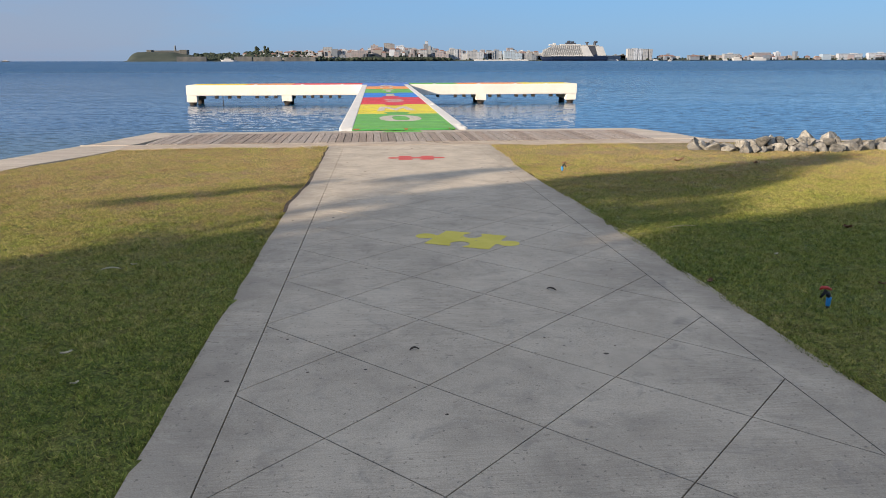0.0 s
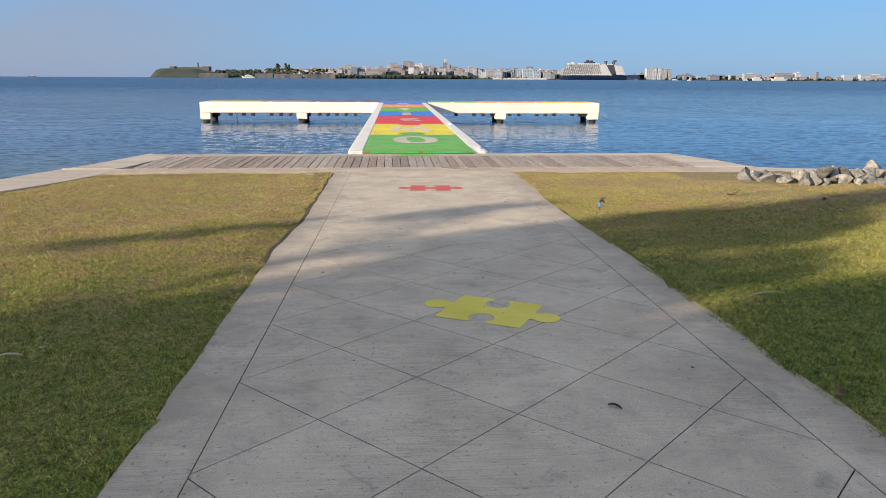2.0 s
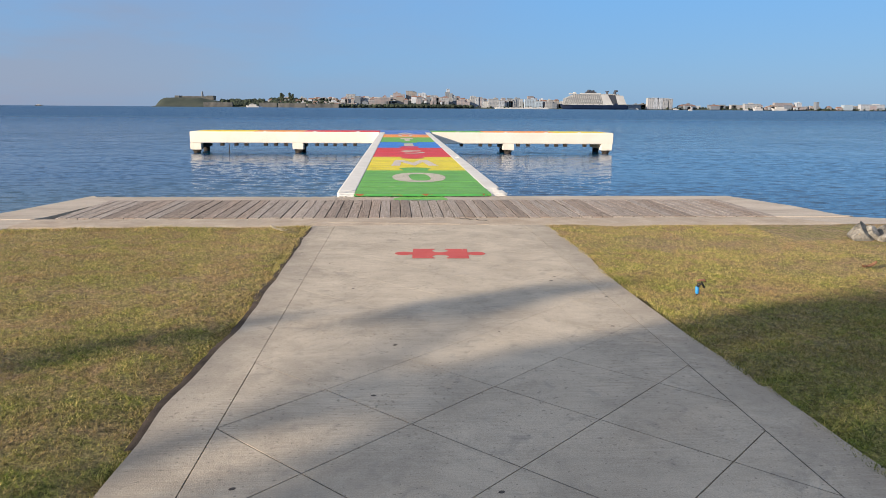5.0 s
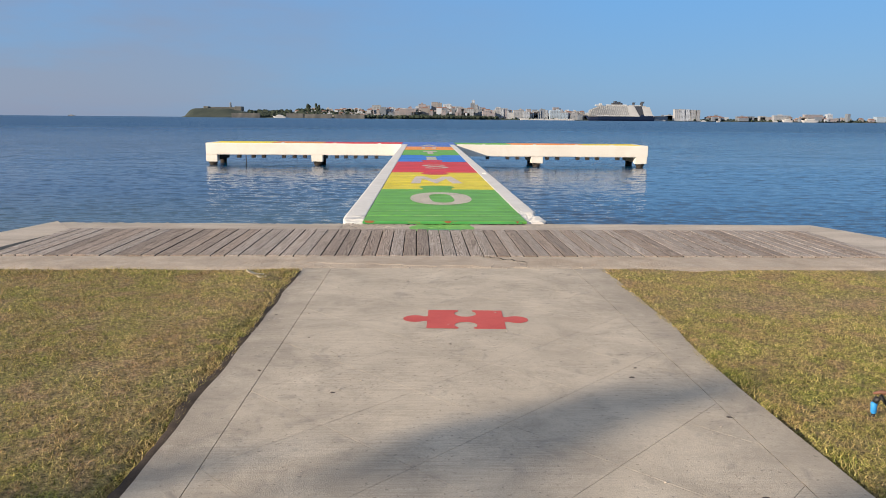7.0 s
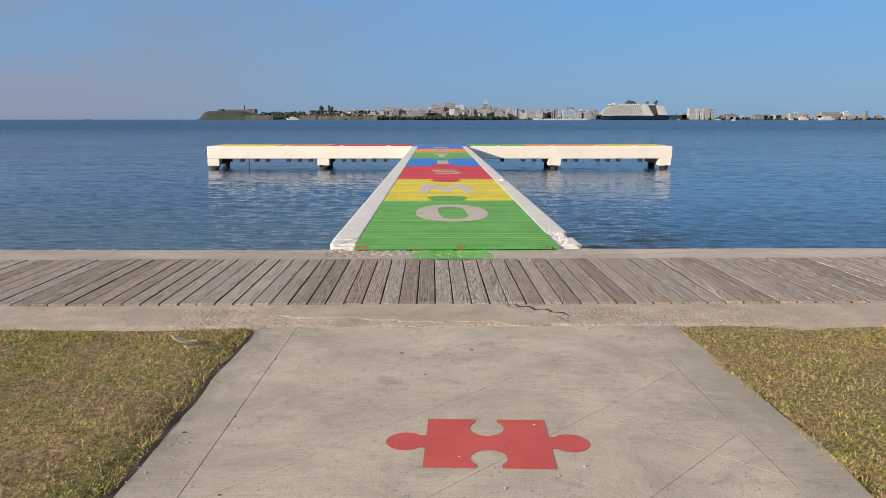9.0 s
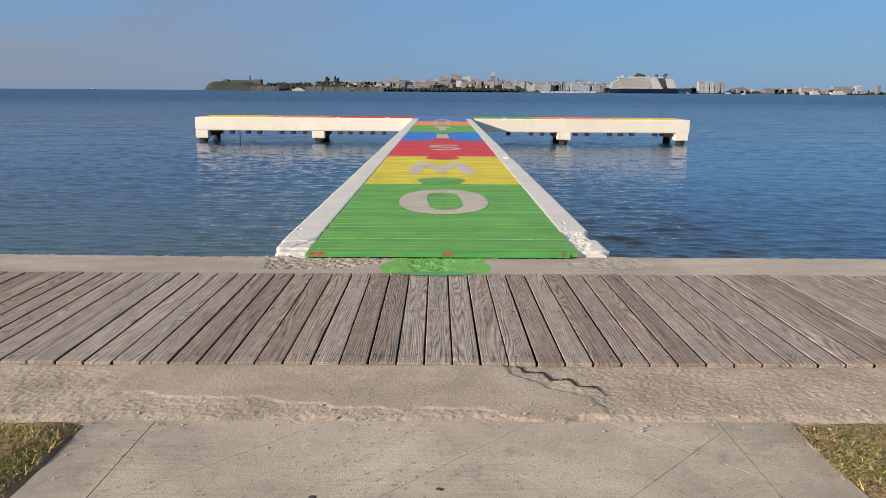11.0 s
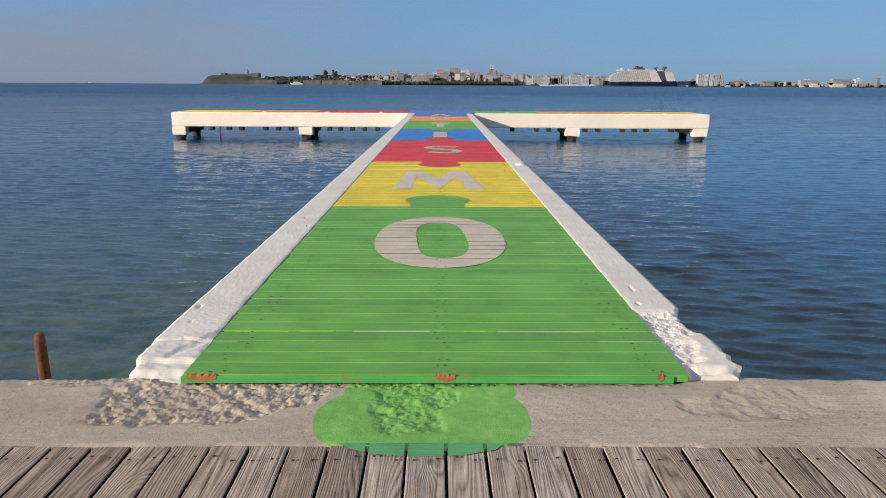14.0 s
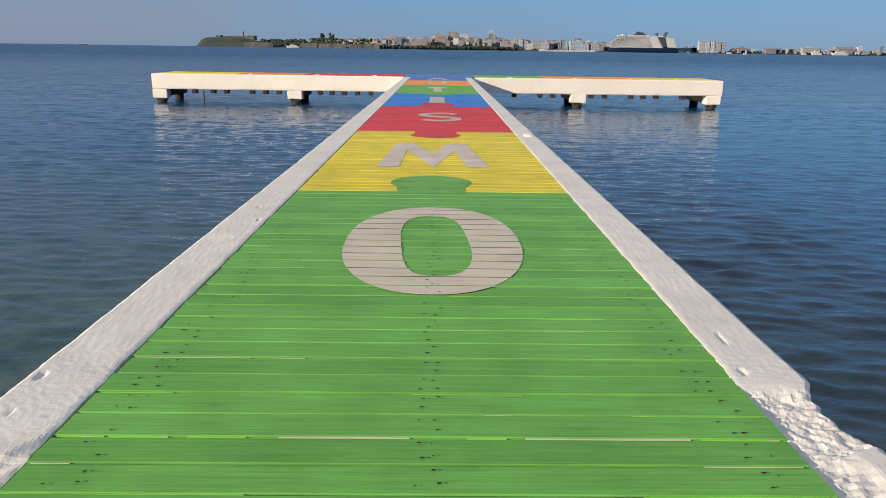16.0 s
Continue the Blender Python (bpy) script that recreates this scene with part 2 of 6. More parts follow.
def simple(name, col, rough=0.6, metal=0.0, mott=0.2, scale=20.0):
    m, n, l, b = base_mat(name, rough)
    b.inputs["Metallic"].default_value = metal
    pos = n.new("ShaderNodeNewGeometry").outputs["Position"]
    a = noise_tex(n, l, pos, scale, 4)
    l.new(ramp(n, l, a, [(0.3, tuple(x * (1 - mott) for x in col)), (0.7, tuple(min(0.95, x * (1 + mott)) for x in col))]), b.inputs["Base Color"])
    bump(n, l, b, a, 0.15, 0.1 / scale)
    return m


M_PATH = mineral("path_concrete", (0.392, 0.341, 0.282), (0.552, 0.485, 0.402), 1.6, 150, 0.9, 0.6, grain=0.75, vary=0.05, stain=(0.30, 0.27, 0.24), broom=True, film=0.36)
M_JOINT = mineral("joint_dirt_crack_shade", (0.018, 0.016, 0.014), (0.05, 0.045, 0.038), 8, 150)
M_CONC = mineral("worn_concrete", (0.33, 0.288, 0.248), (0.50, 0.445, 0.392), 1.7, 120, 0.9, 0.5, streak=(0.4, 1.5, 1), stain=(0.40, 0.32, 0.25), grain=0.7, broom=True)
M_APRON = mineral("trodden_apron_concrete", (0.315, 0.262, 0.214), (0.475, 0.405, 0.338), 2.6, 75, 0.92, 0.9, stain=(0.36, 0.27, 0.20), grain=0.85, spots=(0.20, 0.165, 0.135))
M_WHITE = mineral("white_painted_concrete", (0.57, 0.555, 0.535), (0.70, 0.69, 0.68), 2.0, 90, 0.75, 0.14, stain=(0.52, 0.51, 0.50), vary=0.04, grain=0.3)
M_ARM = mineral("cream_painted_concrete", (0.70, 0.665, 0.60), (0.79, 0.76, 0.70), 0.7, 20, 0.8, 0.3, stain=(0.72, 0.67, 0.57), vary=0.05)
M_STAIN = mineral("stained_concrete", (0.20, 0.15, 0.10), (0.62, 0.55, 0.44), 3.0, 25, 0.9, 0.6)
M_DARK = mineral("dark_wet_timber_and_gap_shade", (0.018, 0.015, 0.013), (0.05, 0.042, 0.036), 4, 40, 0.8, 0.5)
M_WOOD = weathered_wood()
M_ROCK = mineral("shore_stone", (0.055, 0.056, 0.055), (0.31, 0.30, 0.28), 13.0, 45, 0.9, 1.0, stain=(0.36, 0.28, 0.19), vary=0.9, grain=0.8)
M_RUST = mineral("rusty_iron", (0.06, 0.026, 0.017), (0.20, 0.08, 0.042), 18, 90, 0.9, 0.8)
M_YELLOW_SPOT = mineral("yellow_floor_paint", (0.58, 0.50, 0.07), (0.70, 0.60, 0.12), 3, 160, 0.75, 0.3, vary=0.0)
M_RED_SPOT = mineral("red_floor_paint", (0.47, 0.075, 0.07), (0.56, 0.105, 0.095), 3, 160, 0.75, 0.3, vary=0.0)

GREEN, YELLOW, RED, BLUE, ORANGE, DEEP = (0.122, 0.355, 0.064), (0.66, 0.55, 0.035), (0.56, 0.035, 0.045), (0.03, 0.18, 0.58), (0.72, 0.27, 0.06), (0.07, 0.16, 0.45)
M_GREEN = painted_wood("green_deck_paint", GREEN)
M_YELLOW = painted_wood("yellow_deck_paint", YELLOW, (0.4, 0.27, 0.08), 0.75)
M_RED = painted_wood("red_deck_paint", RED, (0.2, 0.05, 0.04), 0.75)
M_BLUE = painted_wood("blue_deck_paint", BLUE, (0.15, 0.14, 0.16), 0.78)
M_ORANGE = painted_wood("orange_deck_paint", ORANGE, (0.3, 0.15, 0.08), 0.78)
M_DEEP = painted_wood("deep_blue_deck_paint", DEEP, (0.5, 0.5, 0.55), 0.62)
M_LIME = painted_wood("lime_paint_in_gaps", (0.19, 0.56, 0.04), (0.6, 0.5, 0.32), 0.58)
M_CREAM = painted_wood("cream_letter_paint", (0.56, 0.50, 0.42), (0.2, 0.12, 0.08), 0.64)
M_LILAC = painted_wood("lilac_letter_paint", (0.60, 0.53, 0.50), (0.6, 0.5, 0.06), 0.57)
M_TEAL = painted_wood("teal_green_paint", (0.11, 0.37, 0.15), (0.2, 0.18, 0.15), 0.64)


def ledge_material():
    """Worn concrete with a painted green jigsaw tab."""
    m = M_CONC.copy()
    m.name = "ledge_concrete_with_green_tab"
    n, l = m.node_tree.nodes, m.node_tree.links
    b = n["Principled BSDF"]
    pos = n.new("ShaderNodeNewGeometry").outputs["Position"]
    s = n.new("ShaderNodeSeparateXYZ")
    l.new(pos, s.inputs[0])
    wob = noise_tex(n, l, pos, 7, 3)
    def ell(cx, cy, rx, ry):
        a = math_node(n, l, "DIVIDE", math_node(n, l, "SUBTRACT", s.outputs[0], cx), rx)
        c = math_node(n, l, "DIVIDE", math_node(n, l, "SUBTRACT", s.outputs[1], cy), ry)
        return math_node(n, l, "ADD", math_node(n, l, "POWER", math_node(n, l, "ABSOLUTE", a), 2.5), math_node(n, l, "POWER", math_node(n, l, "ABSOLUTE", c), 2.5))
    d = math_node(n, l, "MINIMUM", ell(-0.09, -0.30, 0.47, 0.33), ell(-0.06, -0.02, 0.40, 0.22))
    d = math_node(n, l, "ADD", d, math_node(n, l, "MULTIPLY", math_node(n, l, "SUBTRACT", wob, 0.5), 0.2))
    old = b.inputs["Base Color"].links[0].from_socket
    g = ramp(n, l, noise_tex(n, l, pos, 6, 6, 0.7), [(0.3, (0.13, 0.33, 0.075)), (0.55, (0.175, 0.43, 0.11)), (0.75, (0.27, 0.52, 0.14))])
    l.new(mixc(n, l, ramp(n, l, d, [(0.985, (1, 1, 1)), (1.015, (0, 0, 0))]), old, g), b.inputs["Base Color"])
    return m


M_LEDGE = ledge_material()


def grass_material(name, dark):
    m, n, l, b = base_mat(name, 0.75, 0.25)
    geo = n.new("ShaderNodeNewGeometry")
    big = noise_tex(n, l, geo.outputs["Position"], 0.55, 4, 0.6, 0.5)
    mid = noise_tex(n, l, geo.outputs["Position"], 8.0, 5, 0.8)
    tone = math_node(n, l, "ADD", math_node(n, l, "MULTIPLY", big, 0.42), math_node(n, l, "MULTIPLY", math_node(n, l, "ADD", mid, -0.08), 0.75))
    # drier towards the water
    s = n.new("ShaderNodeSeparateXYZ")
    l.new(geo.outputs["Position"], s.inputs[0])
    across = n.new("ShaderNodeClamp")
    l.new(s.outputs[0], across.inputs[0])
    along = math_node(n, l, "SUBTRACT", s.outputs[1], math_node(n, l, "MULTIPLY", across.outputs[0], 1.9))
    dry = n.new("ShaderNodeMapRange")
    dry.inputs["From Min"].default_value, dry.inputs["From Max"].default_value = -12.5, -7.5
    dry.inputs["To Min"].default_value, dry.inputs["To Max"].default_value = -0.15, 0.06
    l.new(along, dry.inputs["Value"])
    tone = math_node(n, l, "ADD", tone, dry.outputs[0])
    rnd = math_node(n, l, "MULTIPLY_ADD", geo.outputs["Random Per Island"], 0.40)
    n[rnd.node.name].inputs[2].default_value = -0.20
    tone = math_node(n, l, "ADD", tone, rnd)
    c = ramp(n, l, tone, [(0.20, (0.12, 0.185, 0.034)), (0.38, (0.255, 0.30, 0.06)), (0.55, (0.36, 0.33, 0.10)), (0.74, (0.47, 0.38, 0.19))])
    thatch = noise_tex(n, l, geo.outputs["Position"], 2.6, 6, 0.72, 0.6)
    near_water = n.new("ShaderNodeMapRange")
    near_water.inputs["From Min"].default_value, near_water.inputs["From Max"].default_value = -12.6, -8.8
    l.new(along, near_water.inputs["Value"])
    patch = math_node(n, l, "MULTIPLY", ramp(n, l, thatch, [(0.43, (0, 0, 0)), (0.62, (0.9, 0.9, 0.9))]), near_water.outputs[0])
    c = mixc(n, l, patch, c, (0.335, 0.235, 0.125) if dark == 1 else (0.50, 0.365, 0.22))
    c = mixc(n, l, 1.0, c, ramp(n, l, geo.outputs["Random Per Island"], [(0, (0.55, 0.57, 0.50)), (0.5, (1, 1, 1)), (1, (1.2, 1.19, 1.12))]), "MULTIPLY") if dark == 1 else c
    tuft = noise_tex(n, l, geo.outputs["Position"], 30, 5, 0.8, 0.3)
    c = mixc(n, l, 1.0, c, ramp(n, l, tuft, [(0.35, (0.34, 0.33, 0.30)), (0.5, (0.97, 0.97, 0.97)), (0.65, (1.62, 1.58, 1.5))]), "MULTIPLY")
    # turf below the blades: specks and darkening paint the shade between them
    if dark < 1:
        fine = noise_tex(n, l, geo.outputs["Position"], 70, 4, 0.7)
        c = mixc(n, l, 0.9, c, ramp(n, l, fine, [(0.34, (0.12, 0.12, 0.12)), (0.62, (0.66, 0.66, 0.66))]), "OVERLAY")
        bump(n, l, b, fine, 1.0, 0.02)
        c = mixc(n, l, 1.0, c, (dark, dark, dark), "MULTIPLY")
    l.new(c, b.inputs["Base Color"])
    return m


M_GRASS = grass_material("mown_grass", 1.0)
M_TURF = grass_material("turf_thatch_gap_shade", 0.68)


def water_material():
    m, n, l, b = base_mat("sea_water", 0.06, 0.5)
    b.inputs["IOR"].default_value = 1.333
    pos = n.new("ShaderNodeNewGeometry").outputs["Position"]
    s = n.new("ShaderNodeSeparateXYZ")
    l.new(pos, s.inputs[0])
    far = n.new("ShaderNodeMapRange")
    far.inputs["From Min"].default_value, far.inputs["From Max"].default_value = 2.0, 17.0
    shore = math_node(n, l, "ADD", s.outputs[1], math_node(n, l, "MULTIPLY", math_node(n, l, "MAXIMUM", s.outputs[0], 0.0), 1.6))
    l.new(shore, far.inputs["Value"])
    deep = ramp(n, l, noise_tex(n, l, mapped(n, l, pos, (0.3, 1, 1)), 0.05, 3), [(0.35, (0.001, 0.050, 0.145)), (0.65, (0.002, 0.068, 0.180))])
    bed = ramp(n, l, noise_tex(n, l, pos, 1.6, 5, 0.7), [(0.35, (0.020, 0.050, 0.045)), (0.7, (0.085, 0.125, 0.102))])
    open_ = n.new("ShaderNodeMapRange")
    open_.inputs["From Min"].default_value, open_.inputs["From Max"].default_value = 15.0, 140.0
    l.new(s.outputs[1], open_.inputs["Value"])
    # near sea darkened, far left bluer: grazing sky reflection put into the colour
    deep = mixc(n, l, open_.outputs[0], mixc(n, l, 0.38, deep, (0.001, 0.018, 0.045)), deep)
    c = mixc(n, l, far.outputs[0], bed, deep)
    l.new(c, b.inputs["Base Color"])
    dist = n.new("ShaderNodeMapRange")
    dist.inputs["From Min"].default_value, dist.inputs["From Max"].default_value = 5.0, 220.0
    dist.inputs["To Min"].default_value, dist.inputs["To Max"].default_value = 0.02, 0.34
    l.new(s.outputs[1], dist.inputs["Value"])
    l.new(dist.outputs[0], b.inputs["Roughness"])
    chop = noise_tex(n, l, mapped(n, l, pos, (0.42, 1.1, 1)), 9.0, 3, 0.6, 0.5)
    bump(n, l, b, chop, 0.8, 0.012)
    lop = noise_tex(n, l, mapped(n, l, pos, (0.22, 0.8, 1)), 1.0, 5, 0.7, 0.5)
    bump(n, l, b, math_node(n, l, "MULTIPLY", lop, open_.outputs[0]), 0.8, 0.8)
    swell = noise_tex(n, l, mapped(n, l, pos, (0.06, 0.26, 1)), 1.0, 4, 0.65, 0.4)
    bump(n, l, b, math_node(n, l, "MULTIPLY", swell, open_.outputs[0]), 0.9, 1.3)
    return m


M_WATER = water_material()

# ---- ground, water, shore ----
WATER_Z = -1.22
RUN = 1.035  # metres along the walk for each unit of the plan


def slope(y):
    """Height of the path, which falls gently to the water."""
    return -0.0087 * y


def build_water():
    """Real ripples near the quay and pier, flattening into one sheet that runs to the horizon."""
    rng = np.random.default_rng(8)
    cols = np.linspace(-1, 1, 1001)
    ys = [-9.0]
    while ys[-1] < 95:
        ys.append(ys[-1] + 0.034 + 0.0026 * max(0.0, ys[-1] + 4))
    ys = np.array(ys)
    X = cols[None, :] * (15 + 0.78 * np.maximum(ys, 0))[:, None]
    Y = np.repeat(ys[:, None], len(cols), 1)
    Z = np.zeros_like(X)
    cell = (0.034 + 0.0026 * np.maximum(0.0, ys + 4))[:, None]
    for wave in np.geomspace(0.12, 1.6, 60):
        fine = np.clip(wave / (2.6 * cell) - 0.6, 0, 1)
        for _ in range(2):
            turn = rng.normal(0.14, 0.32)
            k = 6.283 / (wave * rng.uniform(0.9, 1.1))
            Z += fine * 0.0102 * wave * (0.10 + 0.90 * np.exp(-(wave / 0.42) ** 2)) * np.sin(k * (X * np.sin(turn) + Y * np.cos(turn)) + rng.uniform(0, 6.28))
    gust = 0.75 + 0.3 * np.sin(0.21 * X + 0.5 * np.sin(0.3 * Y)) * np.sin(0.17 * Y + 1.0)
    Z = np.sign(Z) * np.abs(Z) * (1 + 4 * np.clip(Z, -0.1, 0.1)) * gust
    fade = np.clip((1 - np.abs(cols)) / 0.12, 0, 1)[None, :] * np.clip((95 - ys) / 25, 0, 1)[:, None]
    Z = WATER_Z + Z * fade - 0.05 * (1 - fade)
    n, m = len(ys), len(cols)
    co = np.stack([X, Y, Z], -1).reshape(-1, 3)
    idx = np.arange(n * m).reshape(n, m)
    quads = np.stack([idx[:-1, :-1], idx[:-1, 1:], idx[1:, 1:], idx[1:, :-1]], -1).reshape(-1, 4)
    low = WATER_Z - 0.056
    co = np.vstack([co, [(-4800, -300, low), (4800, -300, low), (4800, 4700, low), (-4800, 4700, low)]])
    quads = np.vstack([quads, [[n * m, n * m + 1, n * m + 2, n * m + 3]]])
    me = bpy.data.meshes.new("water")
    me.vertices.add(len(co))
    me.vertices.foreach_set("co", co.astype(np.float32).ravel())
    me.loops.add(quads.size)
    me.loops.foreach_set("vertex_index", quads.astype(np.int32).ravel())
    me.polygons.add(len(quads))
    me.polygons.foreach_set("loop_start", np.arange(0, quads.size, 4, dtype=np.int32))
    me.polygons.foreach_set("use_smooth", [True] * len(quads))
    me.update()
    me.validate()
    me.materials.append(M_WATER)
    return thing("water", "rippled deep blue bay water, greenish in the shallows", "water", kind="structure", me=me)


sea = build_water()


def polyline(points, y):
    """x on a broken line given as (y, x), falling y."""
    for (ya, xa), (yb, xb) in zip(points, points[1:]):
        if ya >= y >= yb:
            return xa + (xb - xa) * (ya - y) / (ya - yb)
    return points[0][1] if y > points[0][0] else points[-1][1]


WALL_IN = [(-0.31, -5.18), (-2.48, -5.46), (-3.21, -5.46), (-4.14, -5.75), (-5.07, -6.12), (-5.9, -6.4), (-8.28, -7.3), (-16.6, -10.5), (-41.4, -24), (-310, -60)]
WALL_OUT = [(0.228, -5.78), (-1.97, -6.28), (-3.21, -6.62), (-4.45, -6.97), (-6.73, -7.75), (-8.28, -8.3), (-16.6, -11.5), (-41.4, -25), (-310, -61)]


def lawn_z(x, y):
    z = slope(y) if y > -40 else 0.35
    z += 0.018 * nz(x, y, 0, 1.3) + 0.007 * nz(x, y, 5, 6) - 0.015
    z -= (0.03 + 0.11 * sm(-5.6, -7.4, y)) * sm(0.8, 0.0, x - polyline(WALL_IN, y)) * sm(-2.5, -4.2, y)
    z -= 0.04 * sm(0.5, 0.0, abs(x + 1.68)) * sm(-6.5, -8, y) * sm(-11, -9, y)
    z += 0.012 * sm(0.9, 0.1, abs(x + 0.1) - 1.6)
    return z


def build_lawn():
    rows = [-300, -150, -80, -40, -28, -22, -19] + [-17 + 0.14 * i for i in range(98)] + [-3.25]
    verts, faces, n = [], [], 190
    for y in rows:
        x0, x1 = polyline(WALL_IN, y) - 0.03, 14.0 if y > -19 else 14.0 + (-19 - y) * 2
        for i in range(n):
            x = x0 + (x1 - x0) * i / (n - 1)
            z = lawn_z(x, y)
            if -1.66 < x < 1.42:
                z -= 0.09
            verts.append((x, y, z))
    for j in range(len(rows) - 1):
        for i in range(n - 1):
            a = j * n + i
            faces.append((a, a + 1, a + n + 1, a + n))
    # land away from the shore
    k = len(verts)
    verts += [(14, -3.7, 0.02), (400, -40, 0.3), (400, -300, 0.45), (14, -17, 0.2)]
    faces.append((k, k + 3, k + 2, k + 1))
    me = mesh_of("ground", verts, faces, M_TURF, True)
    return thing("ground", "worn lawn soil with dry patches beside the path", "ground", kind="structure", me=me)




def bare(x, y):
    """How bare the turf is, 0 to 1."""
    v = 0.0
    for cx, cy, rx, ry, s in ((4.6, -6.0, 1.9, 0.55, 1.0), (7.4, -6.4, 2.6, 0.5, 0.8), (-2.9, -6.6, 1.3, 0.5, 0.75), (3.0, -4.6, 1.9, 0.55, 0.85), (5.2, -5.0, 2.2, 0.45, 0.8),
                              (-2.6, -5.2, 0.5, 0.25, 0.6), (-3.6, -7.6, 1.1, 0.3, 0.55)):
        d = ((x - cx) / rx) ** 2 + ((y - cy) / ry) ** 2
        v = max(v, s * sm(1.35, 0.25, d + 0.7 * nz(x, y, 3, 2.2) + 0.9 * nz(x, y, 5, 6.5)))
    return min(1.0, v + 0.35 * sm(0.15, 0.5, nz(x, y, 9, 2.0)))


ground = build_lawn()


def path_left(y):
    """x of the path's worn border beside the sea-wall lawn."""
    return -1.70 + 0.02 * nz(0, y, 3, 2.2) + 0.10 * sm(-9.5, -7.5, y)


def build_grass():
    rng = np.random.default_rng(4)
    pts = []
    for x0, x1, y0, y1 in ((-7.6, -1.62, -16.4, -3.3), (1.38, 11.0, -16.4, -3.3)):
        count = int((x1 - x0) * (y1 - y0) * 12500)
        xs, ys = rng.uniform(x0, x1, count), rng.uniform(y0, y1, count)
        reach = 0.76 * (ys + 17.1) + 0.2
        keep = (np.abs(xs + 0.6) < reach + 0.3) & (rng.random(count) < np.clip(1.25 - 0.085 * (ys + 14), 0.3, 1.0))
        pts += list(zip(xs[keep].tolist(), ys[keep].tolist(), rng.random(int(keep.sum())).tolist()))
    rows = []
    for x, y, r in pts:
        if x < 0:
            edge = path_left(y) - 0.005 + 0.02 * nz(0, y, 1, 9) - max(0.0, 0.016 + 0.075 * nz(0, y, 3, 1.4) + 0.03 * nz(0, y, 6, 6)) * sm(-9.6, -8.6, y) * sm(-4.2, -5.0, y)
            if x > edge or x < polyline(WALL_IN, y) + 0.04:
                continue
        else:
            edge = 1.45 - 0.05 * sm(-9, -8, y) * sm(-5, -6.5, y) + 0.05 * nz(0, y, 4, 1.9)
            if x < edge or (x > 4.2 and y > -4.5) or (x > 4.9 and y > -4.9):
                continue
        if r < (0.74 if x > 0 else 0.66) * bare(x, y):
            continue
        tall = 1.0 + 0.35 * nz(x, y, 2, 3.0) + 0.5 * nz(x, y, 6, 9.0) + 0.7 * nz(x, y, 8, 26.0) + (0.35 if abs(x - edge) < 0.06 else 0.0) + (0.9 if y > -3.55 and x < 0 else 0)
        rows.append((x, y, lawn_z(x, y), tall))
    a = np.array(rows, dtype=np.float32)
    k = len(a)
    ang, lean = rng.uniform(0, 6.283, k), rng.uniform(0, 6.283, k)
    far = np.clip((a[:, 1] + 15) / 10, 0, 1)
    w = (0.0021 + 0.0006 * far) * rng.uniform(0.7, 1.3, k)
    h = rng.uniform(0.007, 0.023, k) * a[:, 3]
    tilt = rng.uniform(0.4, 1.9, k) * h
    co = np.zeros((k, 3, 3), np.float32)
    for j, sgn in ((0, -1), (1, 1)):
        co[:, j, 0], co[:, j, 1], co[:, j, 2] = a[:, 0] + sgn * w * np.cos(ang), a[:, 1] + sgn * w * np.sin(ang), a[:, 2] - 0.004
    co[:, 2, 0], co[:, 2, 1], co[:, 2, 2] = a[:, 0] + tilt * np.cos(lean), a[:, 1] + tilt * np.sin(lean), a[:, 2] + h
    me = bpy.data.meshes.new("grass")
    me.vertices.add(3 * k)
    me.vertices.foreach_set("co", co.ravel())
    me.loops.add(3 * k)
    me.loops.foreach_set("vertex_index", np.arange(3 * k, dtype=np.int32))
    me.polygons.add(k)
    me.polygons.foreach_set("loop_start", np.arange(0, 3 * k, 3, dtype=np.int32))
    me.update()
    me.validate()
    me.materials.append(M_GRASS)
    thing("grass", "short mown grass, green in places and straw-dry near the water", "grass", kind="stuff", me=me)


build_grass()

# dark soil along the washed-out edge of the path
M_EDGE = mineral("damp_edge_soil", (0.025, 0.019, 0.015), (0.085, 0.064, 0.05), 5, 90, 0.95, 0.9, vary=0.0)
ev, ef = [], []
for i in range(121):
    y = -9.6 + 0.0517 * i
    wide = (0.012 + 0.028 * nz(0, y, 3, 1.4) + 0.02 * nz(0, y, 5, 7)) * sm(-9.6, -8.6, y) * sm(-3.4, -4.0, y) + 0.004
    rim = path_left(y) + 0.004
    for x, dz in ((rim, -0.010), (rim - 0.022 - wide * 0.5, -0.006), (rim - 0.040 - 1.5 * wide, -0.012)):
        ev.append((x, y, max(slope(y), lawn_z(x, y)) + dz + 0.006 + 0.004 * nz(x, y, 2, 14)))
    if i:
        k = 3 * i
        ef += [(k - 3, k, k + 1, k - 2), (k - 2, k + 1, k + 2, k - 1)]
part("soil_edge", mesh_of("soil_edge", ev, ef, M_EDGE, True), ground, "dark bare soil along the path")


